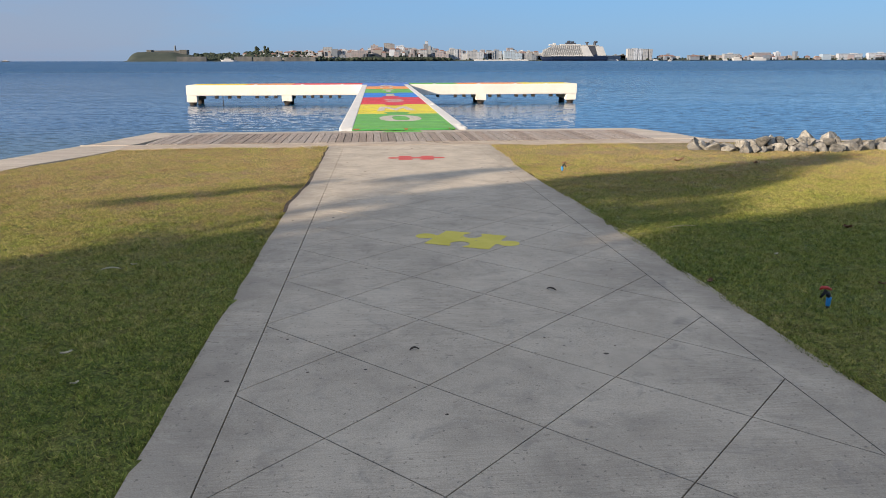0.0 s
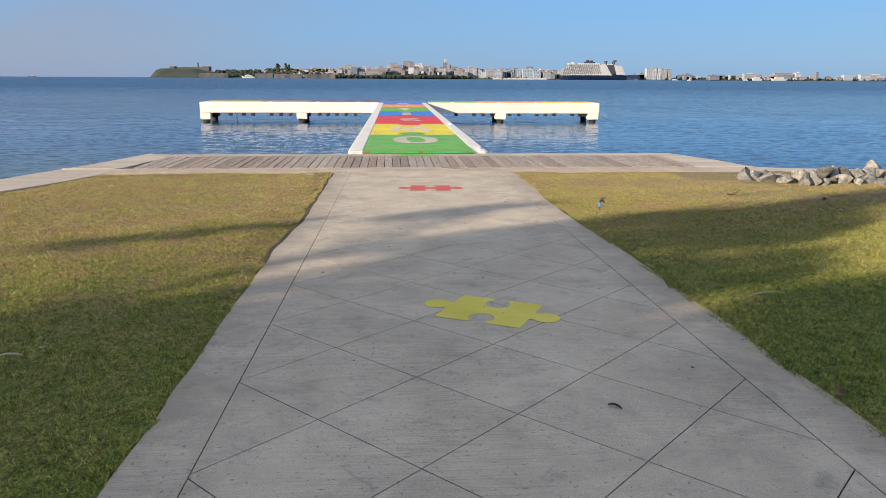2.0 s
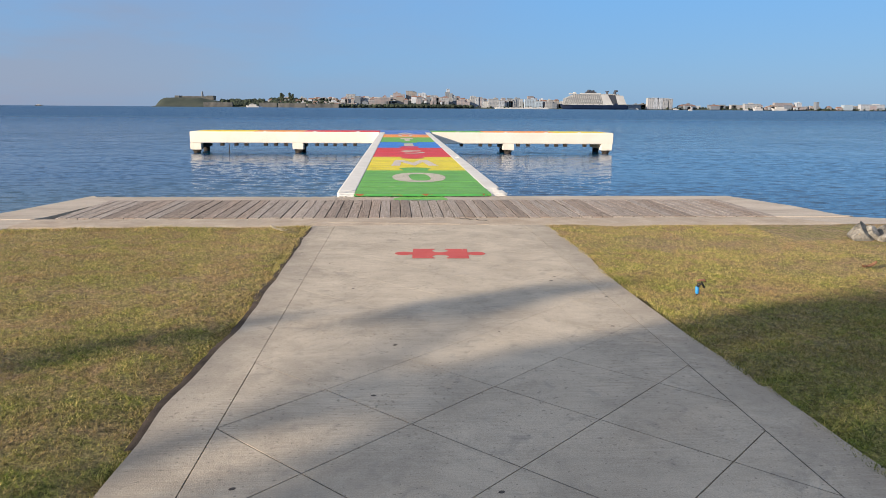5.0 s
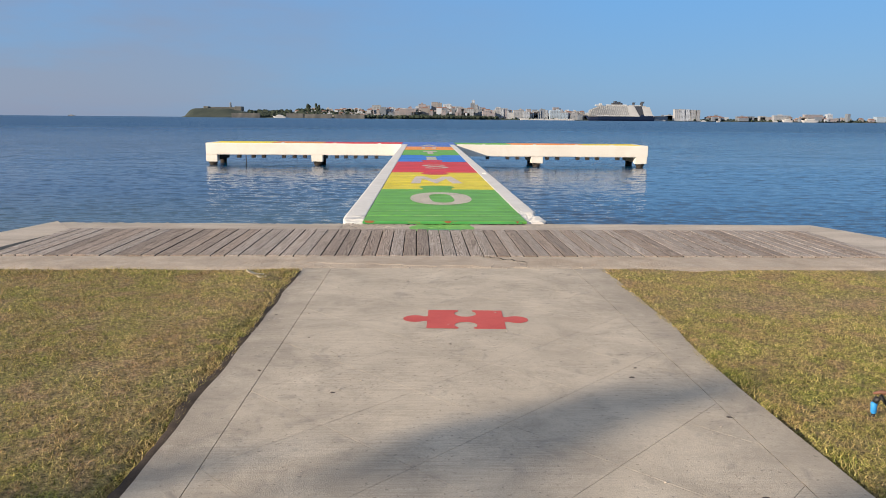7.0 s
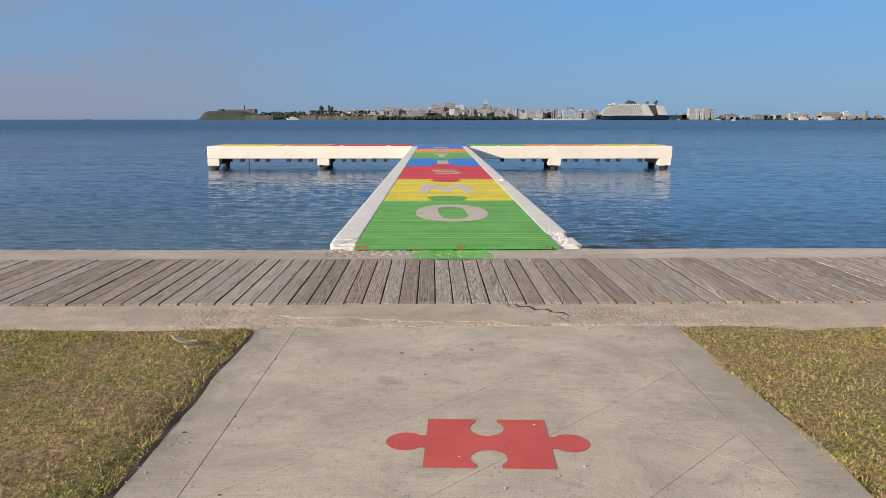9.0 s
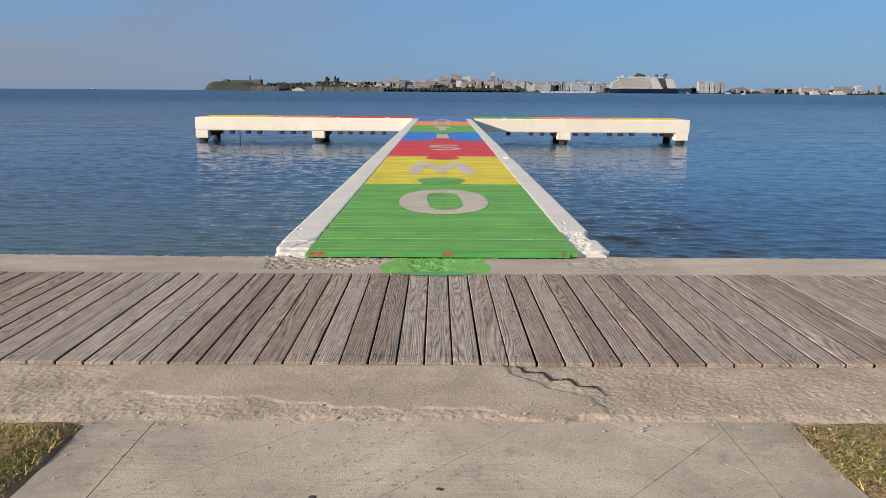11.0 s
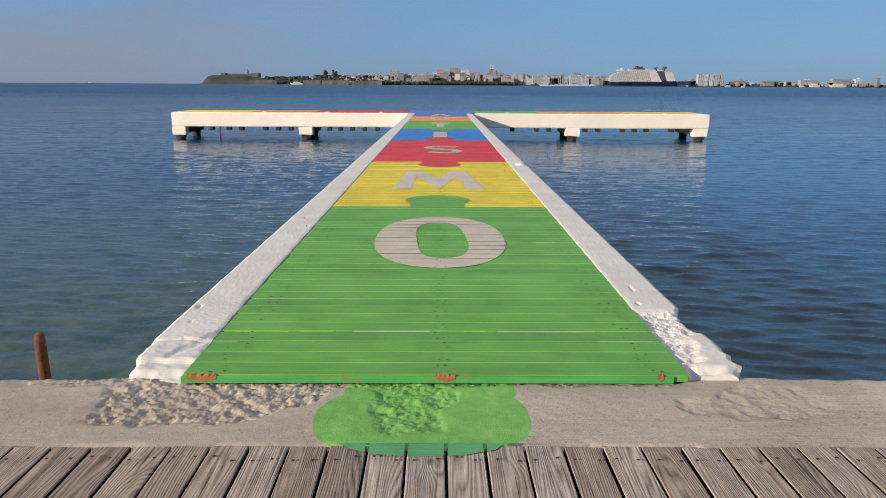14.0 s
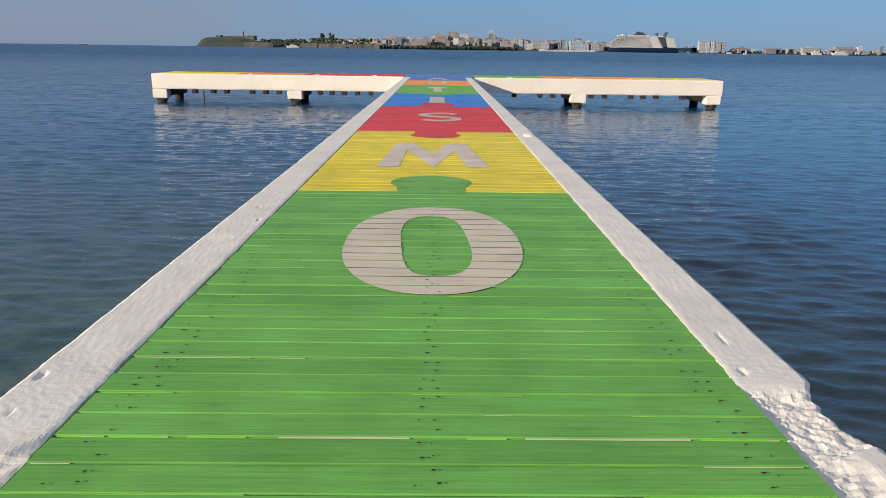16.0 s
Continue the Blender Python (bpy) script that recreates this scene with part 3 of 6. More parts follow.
def slab(name, edge_a, edge_b, nu, nv, top, depth, mat, parent):
    """A cast strip between two edges, with an uneven top and real sides. Edges: functions of 0..1 giving (x, y)."""
    verts, faces = [], []
    for j in range(nv + 1):
        for i in range(nu + 1):
            u, v = i / nu, j / nv
            (ax, ay), (bx, by) = edge_a(u), edge_b(u)
            x, y = ax + (bx - ax) * v, ay + (by - ay) * v
            verts.append((x, y, top(x, y)))
    w = nu + 1
    for j in range(nv):
        for i in range(nu):
            faces.append((j * w + i, j * w + i + 1, (j + 1) * w + i + 1, (j + 1) * w + i))
    rim = list(range(w)) + [j * w + nu for j in range(1, nv + 1)] + [nv * w + i for i in range(nu - 1, -1, -1)] + [j * w for j in range(nv - 1, 0, -1)]
    k, m = len(verts), len(rim)
    verts += [verts[i] for i in rim]
    verts += [(verts[i][0], verts[i][1], verts[i][2] - depth) for i in rim]
    for i in range(m):
        j = (i + 1) % m
        faces.append((k + j, k + i, k + m + i, k + m + j))
    return part(name, mesh_of(name, verts, faces, mat, True), parent)


def line(*pts):
    def f(u):
        t = u * (len(pts) - 1)
        i = min(int(t), len(pts) - 2)
        t -= i
        return pts[i][0] + (pts[i + 1][0] - pts[i][0]) * t, pts[i][1] + (pts[i + 1][1] - pts[i][1]) * t
    return f


def lumps(x, y, size):
    d = noise.voronoi(Vector((x / size, y / size, 0.3)))[0]
    return (d[1] - d[0])


def ledge_top(x, y):
    y /= RUN
    z = 0.004 + 0.004 * nz(x, y, 0, 2) + 0.0012 * nz(x, y, 0, 22)
    w = 0.09 * nz(x, y, 7, 6)
    # broken, gravelly patch
    low = -0.36 + 0.20 * sm(-0.95, -0.55, x) + 0.30 * sm(-0.6, -0.42, x)
    a = sm(0.0, 0.03, y - low + w * 0.6) * sm(-1.62, -1.5, x + w) * sm(-0.36, -0.44, x + w)
    # the same under the green tab
    b = sm(-0.36, -0.30, x + w + 0.25 * min(0, y + 0.1)) * sm(0.06, 0.02, x + w - 0.12 * min(0, y)) * sm(-0.46, -0.40, y + w)
    b = max(b, sm(0.02, 0.06, y + w * 0.5) * sm(1.2, 1.1, x))
    s = ((x - 1.42 - 0.5 * (y + 0.2)) / 0.33) ** 2 + ((y + 0.14) / 0.17) ** 2
    c = sm(1.15, 0.75, s + 9 * w)
    e = sm(-0.50, -0.54, y + 0.3 * w) * sm(0.2, 0.35, nz(x, y, 3, 2.5) + 0.2)
    k = max(a, b)
    z += k * 1.35 * (-0.010 + 0.010 * min(1.0, 1.8 * lumps(x + 0.012 * nz(x, y, 1, 30), y + 0.012 * nz(y, x, 1, 30), 0.022)) + 0.009 * nz(x, y, 2, 15) + 0.005 * nz(x, y, 2, 60)) * (0.7 if b > a else 1.0)
    z += c * (-0.006 + 0.006 * nz(x, y, 2, 14) + 0.004 * nz(x, y, 2, 37)) + e * (-0.01 + 0.008 * nz(x, y, 2, 40))
    # crumbled front arris
    z -= 0.012 * sm(0.10, 0.14, y + 0.02 * nz(x, 0, 3, 9)) * sm(1.55, 1.7, abs(x))
    return z


def apron_top(x, y):
    y /= RUN
    z = 0.028 + 0.003 * nz(x, y, 0, 3)
    w = nz(x, y, 4, 5) * 0.06 + nz(x, y, 4, 19) * 0.02
    edge = -2.86 - 0.14 * sm(-1.3, -0.2, x) - 0.08 * sm(0.0, 0.4, x)
    smooth_patch = sm(0.0, 0.012, y - edge + w) * sm(-1.72, -1.62, x + w) * sm(0.30 + 0.42 * sm(-2.5, -3.0, y), 0.27 + 0.42 * sm(-2.5, -3.0, y), x + w)
    rough = 0.0035 * nz(x, y, 1, 7) + 0.0035 * nz(x, y, 1, 40) + 0.004 * min(1.0, 1.6 * lumps(x, y, 0.018)) - 0.006
    z += smooth_patch * 0.002 + (1 - smooth_patch) * rough
    z -= 0.010 * sm(-2.50, -2.465, y)
    z -= 0.012 * sm(-3.04, -3.12, y + w * 0.8)
    return z


def plain_top(x, y):
    return 0.004 + 0.006 * nz(x, y, 0, 1.5) + 0.003 * nz(x, y, 0, 14) + 0.02 * sm(-2.2, -2.6, y)


def wall_top(x, y):
    return 0.01 + 0.008 * nz(x, y, 0, 1.1) + 0.003 * nz(x, y, 0, 14)


shore = thing("pavement", "worn buff concrete quay edge around the boardwalk", "pavement", kind="structure")
slab("ledge", line((-2.0, -0.5899), (2.0, -0.5899)), line((-2.0, 0.1346), (2.0, 0.1346)), 420, 74, ledge_top, 1.7, M_LEDGE, shore)
slab("ledge", line((-5.2, -0.5899), (-2.0, -0.5899)), line((-5.76, 0.2484), (-2.0, 0.1346)), 110, 24, ledge_top, 1.7, M_CONC, shore)
slab("ledge", line((2.0, -0.5899), (5.12, -0.5899)), line((2.0, 0.1346), (5.5, 0.0828)), 110, 24, ledge_top, 1.7, M_CONC, shore)
slab("apron", line((-2.3, -3.24), (2.3, -3.281)), line((-2.3, -2.546), (2.3, -2.546)), 520, 92, apron_top, 0.25, M_APRON, shore)
slab("apron", line((-5.47, -3.208), (-2.3, -3.24)), line((-5.47, -2.538), (-2.3, -2.538)), 120, 24, apron_top, 0.25, M_APRON, shore)
slab("apron", line((2.3, -3.281), (5.69, -3.25)), line((2.3, -2.538), (4.9, -2.538)), 120, 24, apron_top, 0.25, M_APRON, shore)

# dark strip for the shade in a crack running out from under the boards
cv, cf = [], []
for i in range(61):
    t = i / 60
    cx = 0.27 + 0.50 * t
    stair = (math.floor(t * 4.2) + sm(0.72, 1.0, t * 4.2 % 1.0)) / 4.2
    cy = -2.565 - 0.40 * stair + 0.012 * nz(cx, 0, 5, 7) + 0.009 * nz(cx, 0, 8, 28)
    half = (0.005 + 0.008 * sm(0.45, 0.9, t * 4.2 % 1.0) + 0.006 * max(0.0, nz(cx, 0, 2, 9) + 0.3)) * min(1.0, 6 * (1 - t) + 0.1)
    for e in (-half, half):
        cv.append((cx + 0.4 * e, cy + e, apron_top(cx, cy + e) + 0.006))
    if i:
        cf.append((2 * i - 2, 2 * i - 1, 2 * i + 1, 2 * i))
part("crack", mesh_of("crack", cv, cf, M_JOINT), shore, "dark strip painted for the shade in a concrete crack")
slab("end_strip", line((-5.2, -0.5941), (-5.46, -2.536)), line((-5.76, 0.238), (-6.4, -2.536)), 50, 16, plain_top, 1.7, M_CONC, shore)
slab("end_strip", line((5.5, 0.07762), (6.0, -1.294), (6.2, -2.536)), line((5.12, -0.5941), (4.98, -1.449), (4.87, -2.534)), 50, 16, plain_top, 1.7, M_CONC, shore)
slab("sea_wall", lambda u: (polyline(WALL_IN, -2.54 - 12 * u), -2.54 - 12 * u), lambda u: (polyline(WALL_OUT, -2.54 - 12 * u), -2.54 - 12 * u), 120, 10, wall_top, 1.7, M_CONC, shore)
slab("sea_wall", line((4.9, -2.542), (6.2, -3.674), (9.0, -4.036), (14.0, -4.45), (40, -7.245)), line((6.2, -2.54), (6.6, -2.712), (9.0, -3.105), (14.0, -3.726), (40, -6.21)), 120, 10, wall_top, 1.7, M_CONC, shore)

# ---- boardwalk ----
boardwalk = thing("boardwalk", "weathered grey timber boardwalk set in the concrete quay", "boardwalk")
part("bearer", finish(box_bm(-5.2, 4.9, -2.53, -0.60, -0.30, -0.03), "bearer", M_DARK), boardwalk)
PLANK_L = 1.938
plank_mesh = finish(box_bm(-0.0712, 0.0712, -PLANK_L / 2, PLANK_L / 2, -0.038, 0.0, 0.004), "plank", M_WOOD)
# near-black side faces: shade between the boards put into the colour
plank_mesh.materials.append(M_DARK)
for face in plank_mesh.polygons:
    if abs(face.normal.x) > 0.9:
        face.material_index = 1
rng = random.Random(11)
xs = [-5.12 + 0.1525 * i + 0.018 for i in range(67)]
for x in xs:
    p = part("plank", plank_mesh, boardwalk)
    p.location = (x + rng.uniform(-.002, .002), -1.564 + rng.uniform(-.006, .006), 0.028 + rng.uniform(-.003, .003))
    p.rotation_euler = (rng.uniform(-.0008, .0008), rng.uniform(-.012, .012), rng.uniform(-.0012, .0012))
nv, nf = [], []
for x in xs:
    for y in (-2.44, -1.61, -0.70):
        for dx in (-0.04, 0.04):
            cx, cy, k = x + dx + rng.uniform(-.008, .008), y + rng.uniform(-.02, .02), len(nv)
            nv += [(cx + 0.0075 * math.cos(a * 1.0472), cy + 0.0075 * math.sin(a * 1.0472), 0.0335) for a in range(6)]
            nf.append(tuple(range(k, k + 6)))
part("nail_pattern", mesh_of("nail_pattern", nv, nf, M_DARK), boardwalk, "small dark rusted nail heads", "stuff")

# ---- pier ----
PITCH = 0.1573


def shift(y):
    """The pier runs a hair off square to the quay."""
    return 0.006 * y - 0.03


BANDS = [(0.03, 4.885, M_GREEN, "green"), (4.885, 9.75, M_YELLOW, "yellow"), (9.75, 14.92, M_RED, "red"), (14.92, 19.56, M_BLUE, "blue"),
         (19.56, 24.63, M_GREEN, "green"), (24.63, 28.46, M_ORANGE, "orange"), (28.46, 34.88, M_DEEP, "deep blue")]
DECK_Z = 0.05
pier = thing("pier", "T-shaped concrete pier with painted rainbow deck boards and white edges", "pier")
deck_meshes = {}
for a, b, m, _ in BANDS:
    if m.name not in deck_meshes:
        deck_meshes[m.name] = finish(box_bm(-1.215, 1.215, -0.0735, 0.0735, -0.036, 0.0, 0.003), "deck_plank", m)
ys = [0.134 + PITCH * i for i in range(201)]
strips = []
for y in ys:
    m = next(m for a, b, m, _ in BANDS if a <= y < b)
    p = part("deck_plank", deck_meshes[m.name], pier)
    wide = rng.uniform(-0.002, 0.0035) if y > 1 else 0.0
    p.location = (shift(y) + 0.0 + rng.uniform(-.006, .006), y, DECK_Z + rng.uniform(-.0025, .0015))
    p.rotation_euler = (rng.uniform(-.012, .012), 0, rng.uniform(-.0006, .0006))
    strips.append((y - 0.0725, y + 0.0725))
# dark sheet added below the deck stands in for shade in its gaps
for a, b, m, _ in BANDS:
    fill = M_DARK
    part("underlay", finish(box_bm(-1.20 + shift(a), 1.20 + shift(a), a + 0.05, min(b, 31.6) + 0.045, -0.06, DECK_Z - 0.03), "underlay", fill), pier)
M_FRONT = painted_wood("chipped_front_paint", (0.07, 0.34, 0.09), (0.34, 0.13, 0.06), 0.58)
front = part("front_board", finish(box_bm(-1.25, 1.11, 0.048, 0.058, 0.010, DECK_Z - 0.005, 0.002), "front_board", M_FRONT), pier, "chipped teal green board end with bare rusty wood")
M_BARE = mineral("bare_orange_timber", (0.20, 0.075, 0.03), (0.40, 0.17, 0.075), 14, 90, 0.9, 0.5, vary=0.3)
chip_rng = random.Random(3)
for x0, x1, m in ((-1.22, -1.08, M_BARE), (-0.03, 0.06, M_BARE), (1.03, 1.06, M_BARE)):
    n_ = 12
    low = [(x0 + (x1 - x0) * i / n_, 0.0455, 0.034 - 0.014 * math.sin(math.pi * i / n_) + 0.003 * nz(x0 + i * 0.4, 0, 1, 1.7)) for i in range(n_ + 1)]
    high = [(p[0], 0.0455, DECK_Z - 0.006 + 0.003 * nz(p[0], 2, 1, 40)) for p in low]
    lip = [(p[0], 0.053 + 0.016 * chip_rng.random(), DECK_Z + 0.0042) for p in low]
    k = n_ + 1
    cells = [(i + q * k, i + 1 + q * k, i + 1 + (q + 1) * k, i + (q + 1) * k) for q in (0, 1) for i in range(n_)]
    part("chip", mesh_of("chip", low + high + lip, cells, m), front, "bare patch where the paint has flaked")


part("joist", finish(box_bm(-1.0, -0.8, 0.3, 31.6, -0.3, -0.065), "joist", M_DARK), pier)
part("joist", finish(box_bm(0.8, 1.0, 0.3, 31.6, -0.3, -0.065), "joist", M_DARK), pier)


gv, gf, cv, cf = [], [], [], []
for i, (y0, y1) in enumerate(strips[:42]):
    y = y1 + 0.003
    x = -1.2
    while x < 1.15:
        w_ = rng.uniform(0.08, 0.7)
        v_, f_ = (gv, gf) if rng.random() < 0.75 else (cv, cf)
        if rng.random() < (0.95 if i == 3 else 0.5):
            k, x2, t = len(v_), min(1.19, x + w_), 0.004 if i != 3 else 0.008
            v_ += [(x + shift(y), y, DECK_Z - 0.004), (x2 + shift(y), y, DECK_Z - 0.004), (x2 + shift(y), y + t, DECK_Z - 0.003), (x + shift(y), y + t, DECK_Z - 0.003)]
            f_.append((k, k + 1, k + 2, k + 3))
        x += w_ + rng.uniform(0.0, 0.2)
kv, kf_ = [], []
for y0, y1 in strips[:60]:
    for x in (-1.08, -1.02, 0.0, 0.04, 1.04, 1.10):
        for dy in (0.035, 0.108):
            if rng.random() < 0.75:
                cx, cy, k, r = x + shift(y0) + rng.uniform(-.02, .02), y0 + dy + rng.uniform(-.012, .012), len(kv), rng.uniform(0.003, 0.0065)
                kv += [(cx + 1.6 * r * math.cos(a * 1.0472), cy + r * math.sin(a * 1.0472), DECK_Z + 0.004) for a in range(6)]
                kf_.append(tuple(range(k, k + 6)))
part("nail_pattern", mesh_of("nail_pattern", kv, kf_, M_DARK), pier, "dark nail heads and holes in the deck", "stuff")
part("gap_paint", mesh_of("gap_paint", gv, gf, M_LIME), pier, "lime paint run into the gaps", "stuff")
part("chipped_edge", mesh_of("chipped_edge", cv, cf, M_CREAM), pier, "bare chipped board edges", "stuff")


def paint_on_boards(name, tris, mat, lift, label, parent=None, bands=None):
    """Flat paint, cut at the gaps between the boards."""
    verts, faces = [], []
    for tri in tris:
        tri = [(x, y * RUN) for x, y in tri]
        lo, hi = min(p[1] for p in tri), max(p[1] for p in tri)
        for y0, y1 in bands or strips:
            if y1 < lo or y0 > hi:
                continue
            poly = clip(clip(list(tri), 0, -1, -y0), 0, 1, y1)
            if len(poly) > 2:
                k = len(verts)
                verts += [(x, y, DECK_Z + lift) for x, y in poly]
                faces.append(tuple(range(k, k + len(poly))))
    me = mesh_of(name, verts, faces, mat)
    bm = bmesh.new()
    bm.from_mesh(me)
    for f in bm.faces:
        f.normal_update()
        if f.normal.z < 0:
            f.normal_flip()
    bm.to_mesh(me)
    bm.free()
    return part(name, me, parent or pier, label)


def oval(cx, cy, rx, ry, n=36, power=2.0, a0=0.0, a1=360.0):
    out = []
    for i in range(n):
        t = radians(a0 + (a1 - a0) * i / n)
        c, s = math.cos(t), math.sin(t)
        out.append((cx + rx * math.copysign(abs(c) ** (2 / power), c), cy + ry * math.copysign(abs(s) ** (2 / power), s)))
    return out


def stroke(points, wx, wy):
    """A band along a curve, wider along y, as brushed letters are."""
    left, right = [], []
    for i, (x, y) in enumerate(points):
        a, b = points[max(0, i - 1)], points[min(len(points) - 1, i + 1)]
        d = Vector((b[0] - a[0], b[1] - a[1]))
        k = Vector((-d.y / wy, d.x / wx)).normalized() if d.length else Vector((1, 0))
        left.append((x + k.x * wx, y + k.y * wy))
        right.append((x - k.x * wx, y - k.y * wy))
    out = []
    for i in range(len(points) - 1):
        out += [[left[i], left[i + 1], right[i + 1]], [left[i], right[i + 1], right[i]]]
    return out


def knob(cx, base, out, half, neck):
    """A jigsaw tab that grows from a straight edge at base and reaches to out."""
    reach = out - base
    ring = [(cx - neck, base - 0.04 * reach)]
    for i in range(31):
        t = radians(215 - 250 * i / 30)
        ring.append((cx + half * math.cos(t), base + 0.58 * reach + 0.42 * reach * math.sin(t)))
    ring.append((cx + neck, base - 0.04 * reach))
    return triangles(ring)


paint_on_boards("painted_tab", knob(-0.02 + shift(5), 4.70, 5.56, 0.39, 0.30), M_GREEN, 0.0022, "green jigsaw tab reaching into the yellow")
paint_on_boards("painted_tab", knob(0.0 + shift(9), 9.44, 8.66, 0.38, 0.32), M_RED, 0.0022, "red jigsaw tab reaching into the yellow")
paint_on_boards("painted_tab", knob(0.0 + shift(15), 14.40, 15.35, 0.40, 0.34), M_RED, 0.0022, "red jigsaw tab reaching into the blue")
paint_on_boards("painted_tab", knob(0.05 + shift(19), 18.92, 18.1, 0.38, 0.32), M_GREEN, 0.0022, "green jigsaw tab reaching into the blue")
O_OUT = oval(0.0, 3.07, 0.58, 1.03, 60, 2.25)
O_IN = [(x + 0.02 * math.sin(y * 3), y) for x, y in oval(0.01, 3.07, 0.225, 0.72, 48, 2.9)]
paint_on_boards("painted_letter", triangles(O_OUT, (O_IN[::-1],)), M_CREAM, 0.0028, "cream painted letter O")
M_SHAPE = [(-0.64, 6.08), (-0.52, 8.06), (-0.29, 8.06), (-0.04, 7.12), (0.17, 8.05), (0.40, 8.05), (0.60, 6.12), (0.35, 6.1), (0.24, 7.35), (-0.02, 6.1), (-0.36, 7.37), (-0.40, 6.1)]
paint_on_boards("painted_letter", triangles([(x + 0.02, y) for x, y in M_SHAPE]), M_LILAC, 0.0028, "lilac painted letter M")
s_line = [(0.11 + 0.33 * math.cos(radians(a)), 12.28 + 0.34 * math.sin(radians(a))) for a in range(25, 271, 15)]
s_line += [(0.09 + 0.33 * math.cos(radians(a)), 11.52 + 0.36 * math.sin(radians(a))) for a in range(90, -156, -15)]
paint_on_boards("painted_letter", stroke(s_line, 0.09, 0.15), M_CREAM, 0.0028, "cream painted letter S")
paint_on_boards("painted_letter", triangles([(-0.12, 15.45), (0.26, 15.45), (0.26, 17.5), (-0.12, 17.5)]), M_CREAM, 0.0036, "cream painted letter I")
paint_on_boards("painted_letter", triangles([(-0.03, 19.85), (0.22, 19.85), (0.22, 21.7), (0.40, 21.7), (0.40, 22.6), (-0.21, 22.6), (-0.21, 21.7), (-0.03, 21.7)]), M_CREAM, 0.0028, "cream painted letter T")
u_line = [(-0.18, 26.7), (-0.18, 25.6)] + [(0.1 + 0.28 * math.cos(radians(a)), 25.4 + 0.65 * math.sin(radians(a))) for a in range(180, 361, 20)] + [(0.38, 25.6), (0.38, 26.7)]
paint_on_boards("painted_letter", stroke(u_line, 0.09, 0.16), M_CREAM, 0.0028, "cream painted letter U")
paint_on_boards("painted_letter", triangles([(-0.35, 28.2), (0.05, 30.3), (0.25, 30.3), (0.62, 28.2), (0.40, 28.2), (0.31, 28.75), (-0.03, 28.75), (-0.13, 28.2)], ([(0.05, 29.15), (0.24, 29.15), (0.15, 29.8)],)), M_CREAM, 0.0028, "cream painted letter A")
# the tab that spills over the quay onto the boardwalk
bw_bands = [(x - 0.069, x + 0.069) for x in xs]
spill = [(-0.42, -0.575), (0.24, -0.575), (0.20, -0.63), (0.08, -0.67), (-0.12, -0.685), (-0.28, -0.66), (-0.37, -0.62)]
sv, sf = [], []
for tri in triangles(spill):
    for x0, x1 in bw_bands:
        poly = clip(clip(list(tri), -1, 0, -x0), 1, 0, x1)
        if len(poly) > 2:
            k = len(sv)
            sv += [(x, y, 0.0325) for x, y in poly]
            sf.append(tuple(range(k, k + len(poly))))
part("painted_tab", mesh_of("painted_tab", sv, sf, M_TEAL), boardwalk, "end of the teal green jigsaw tab painted on the boards")


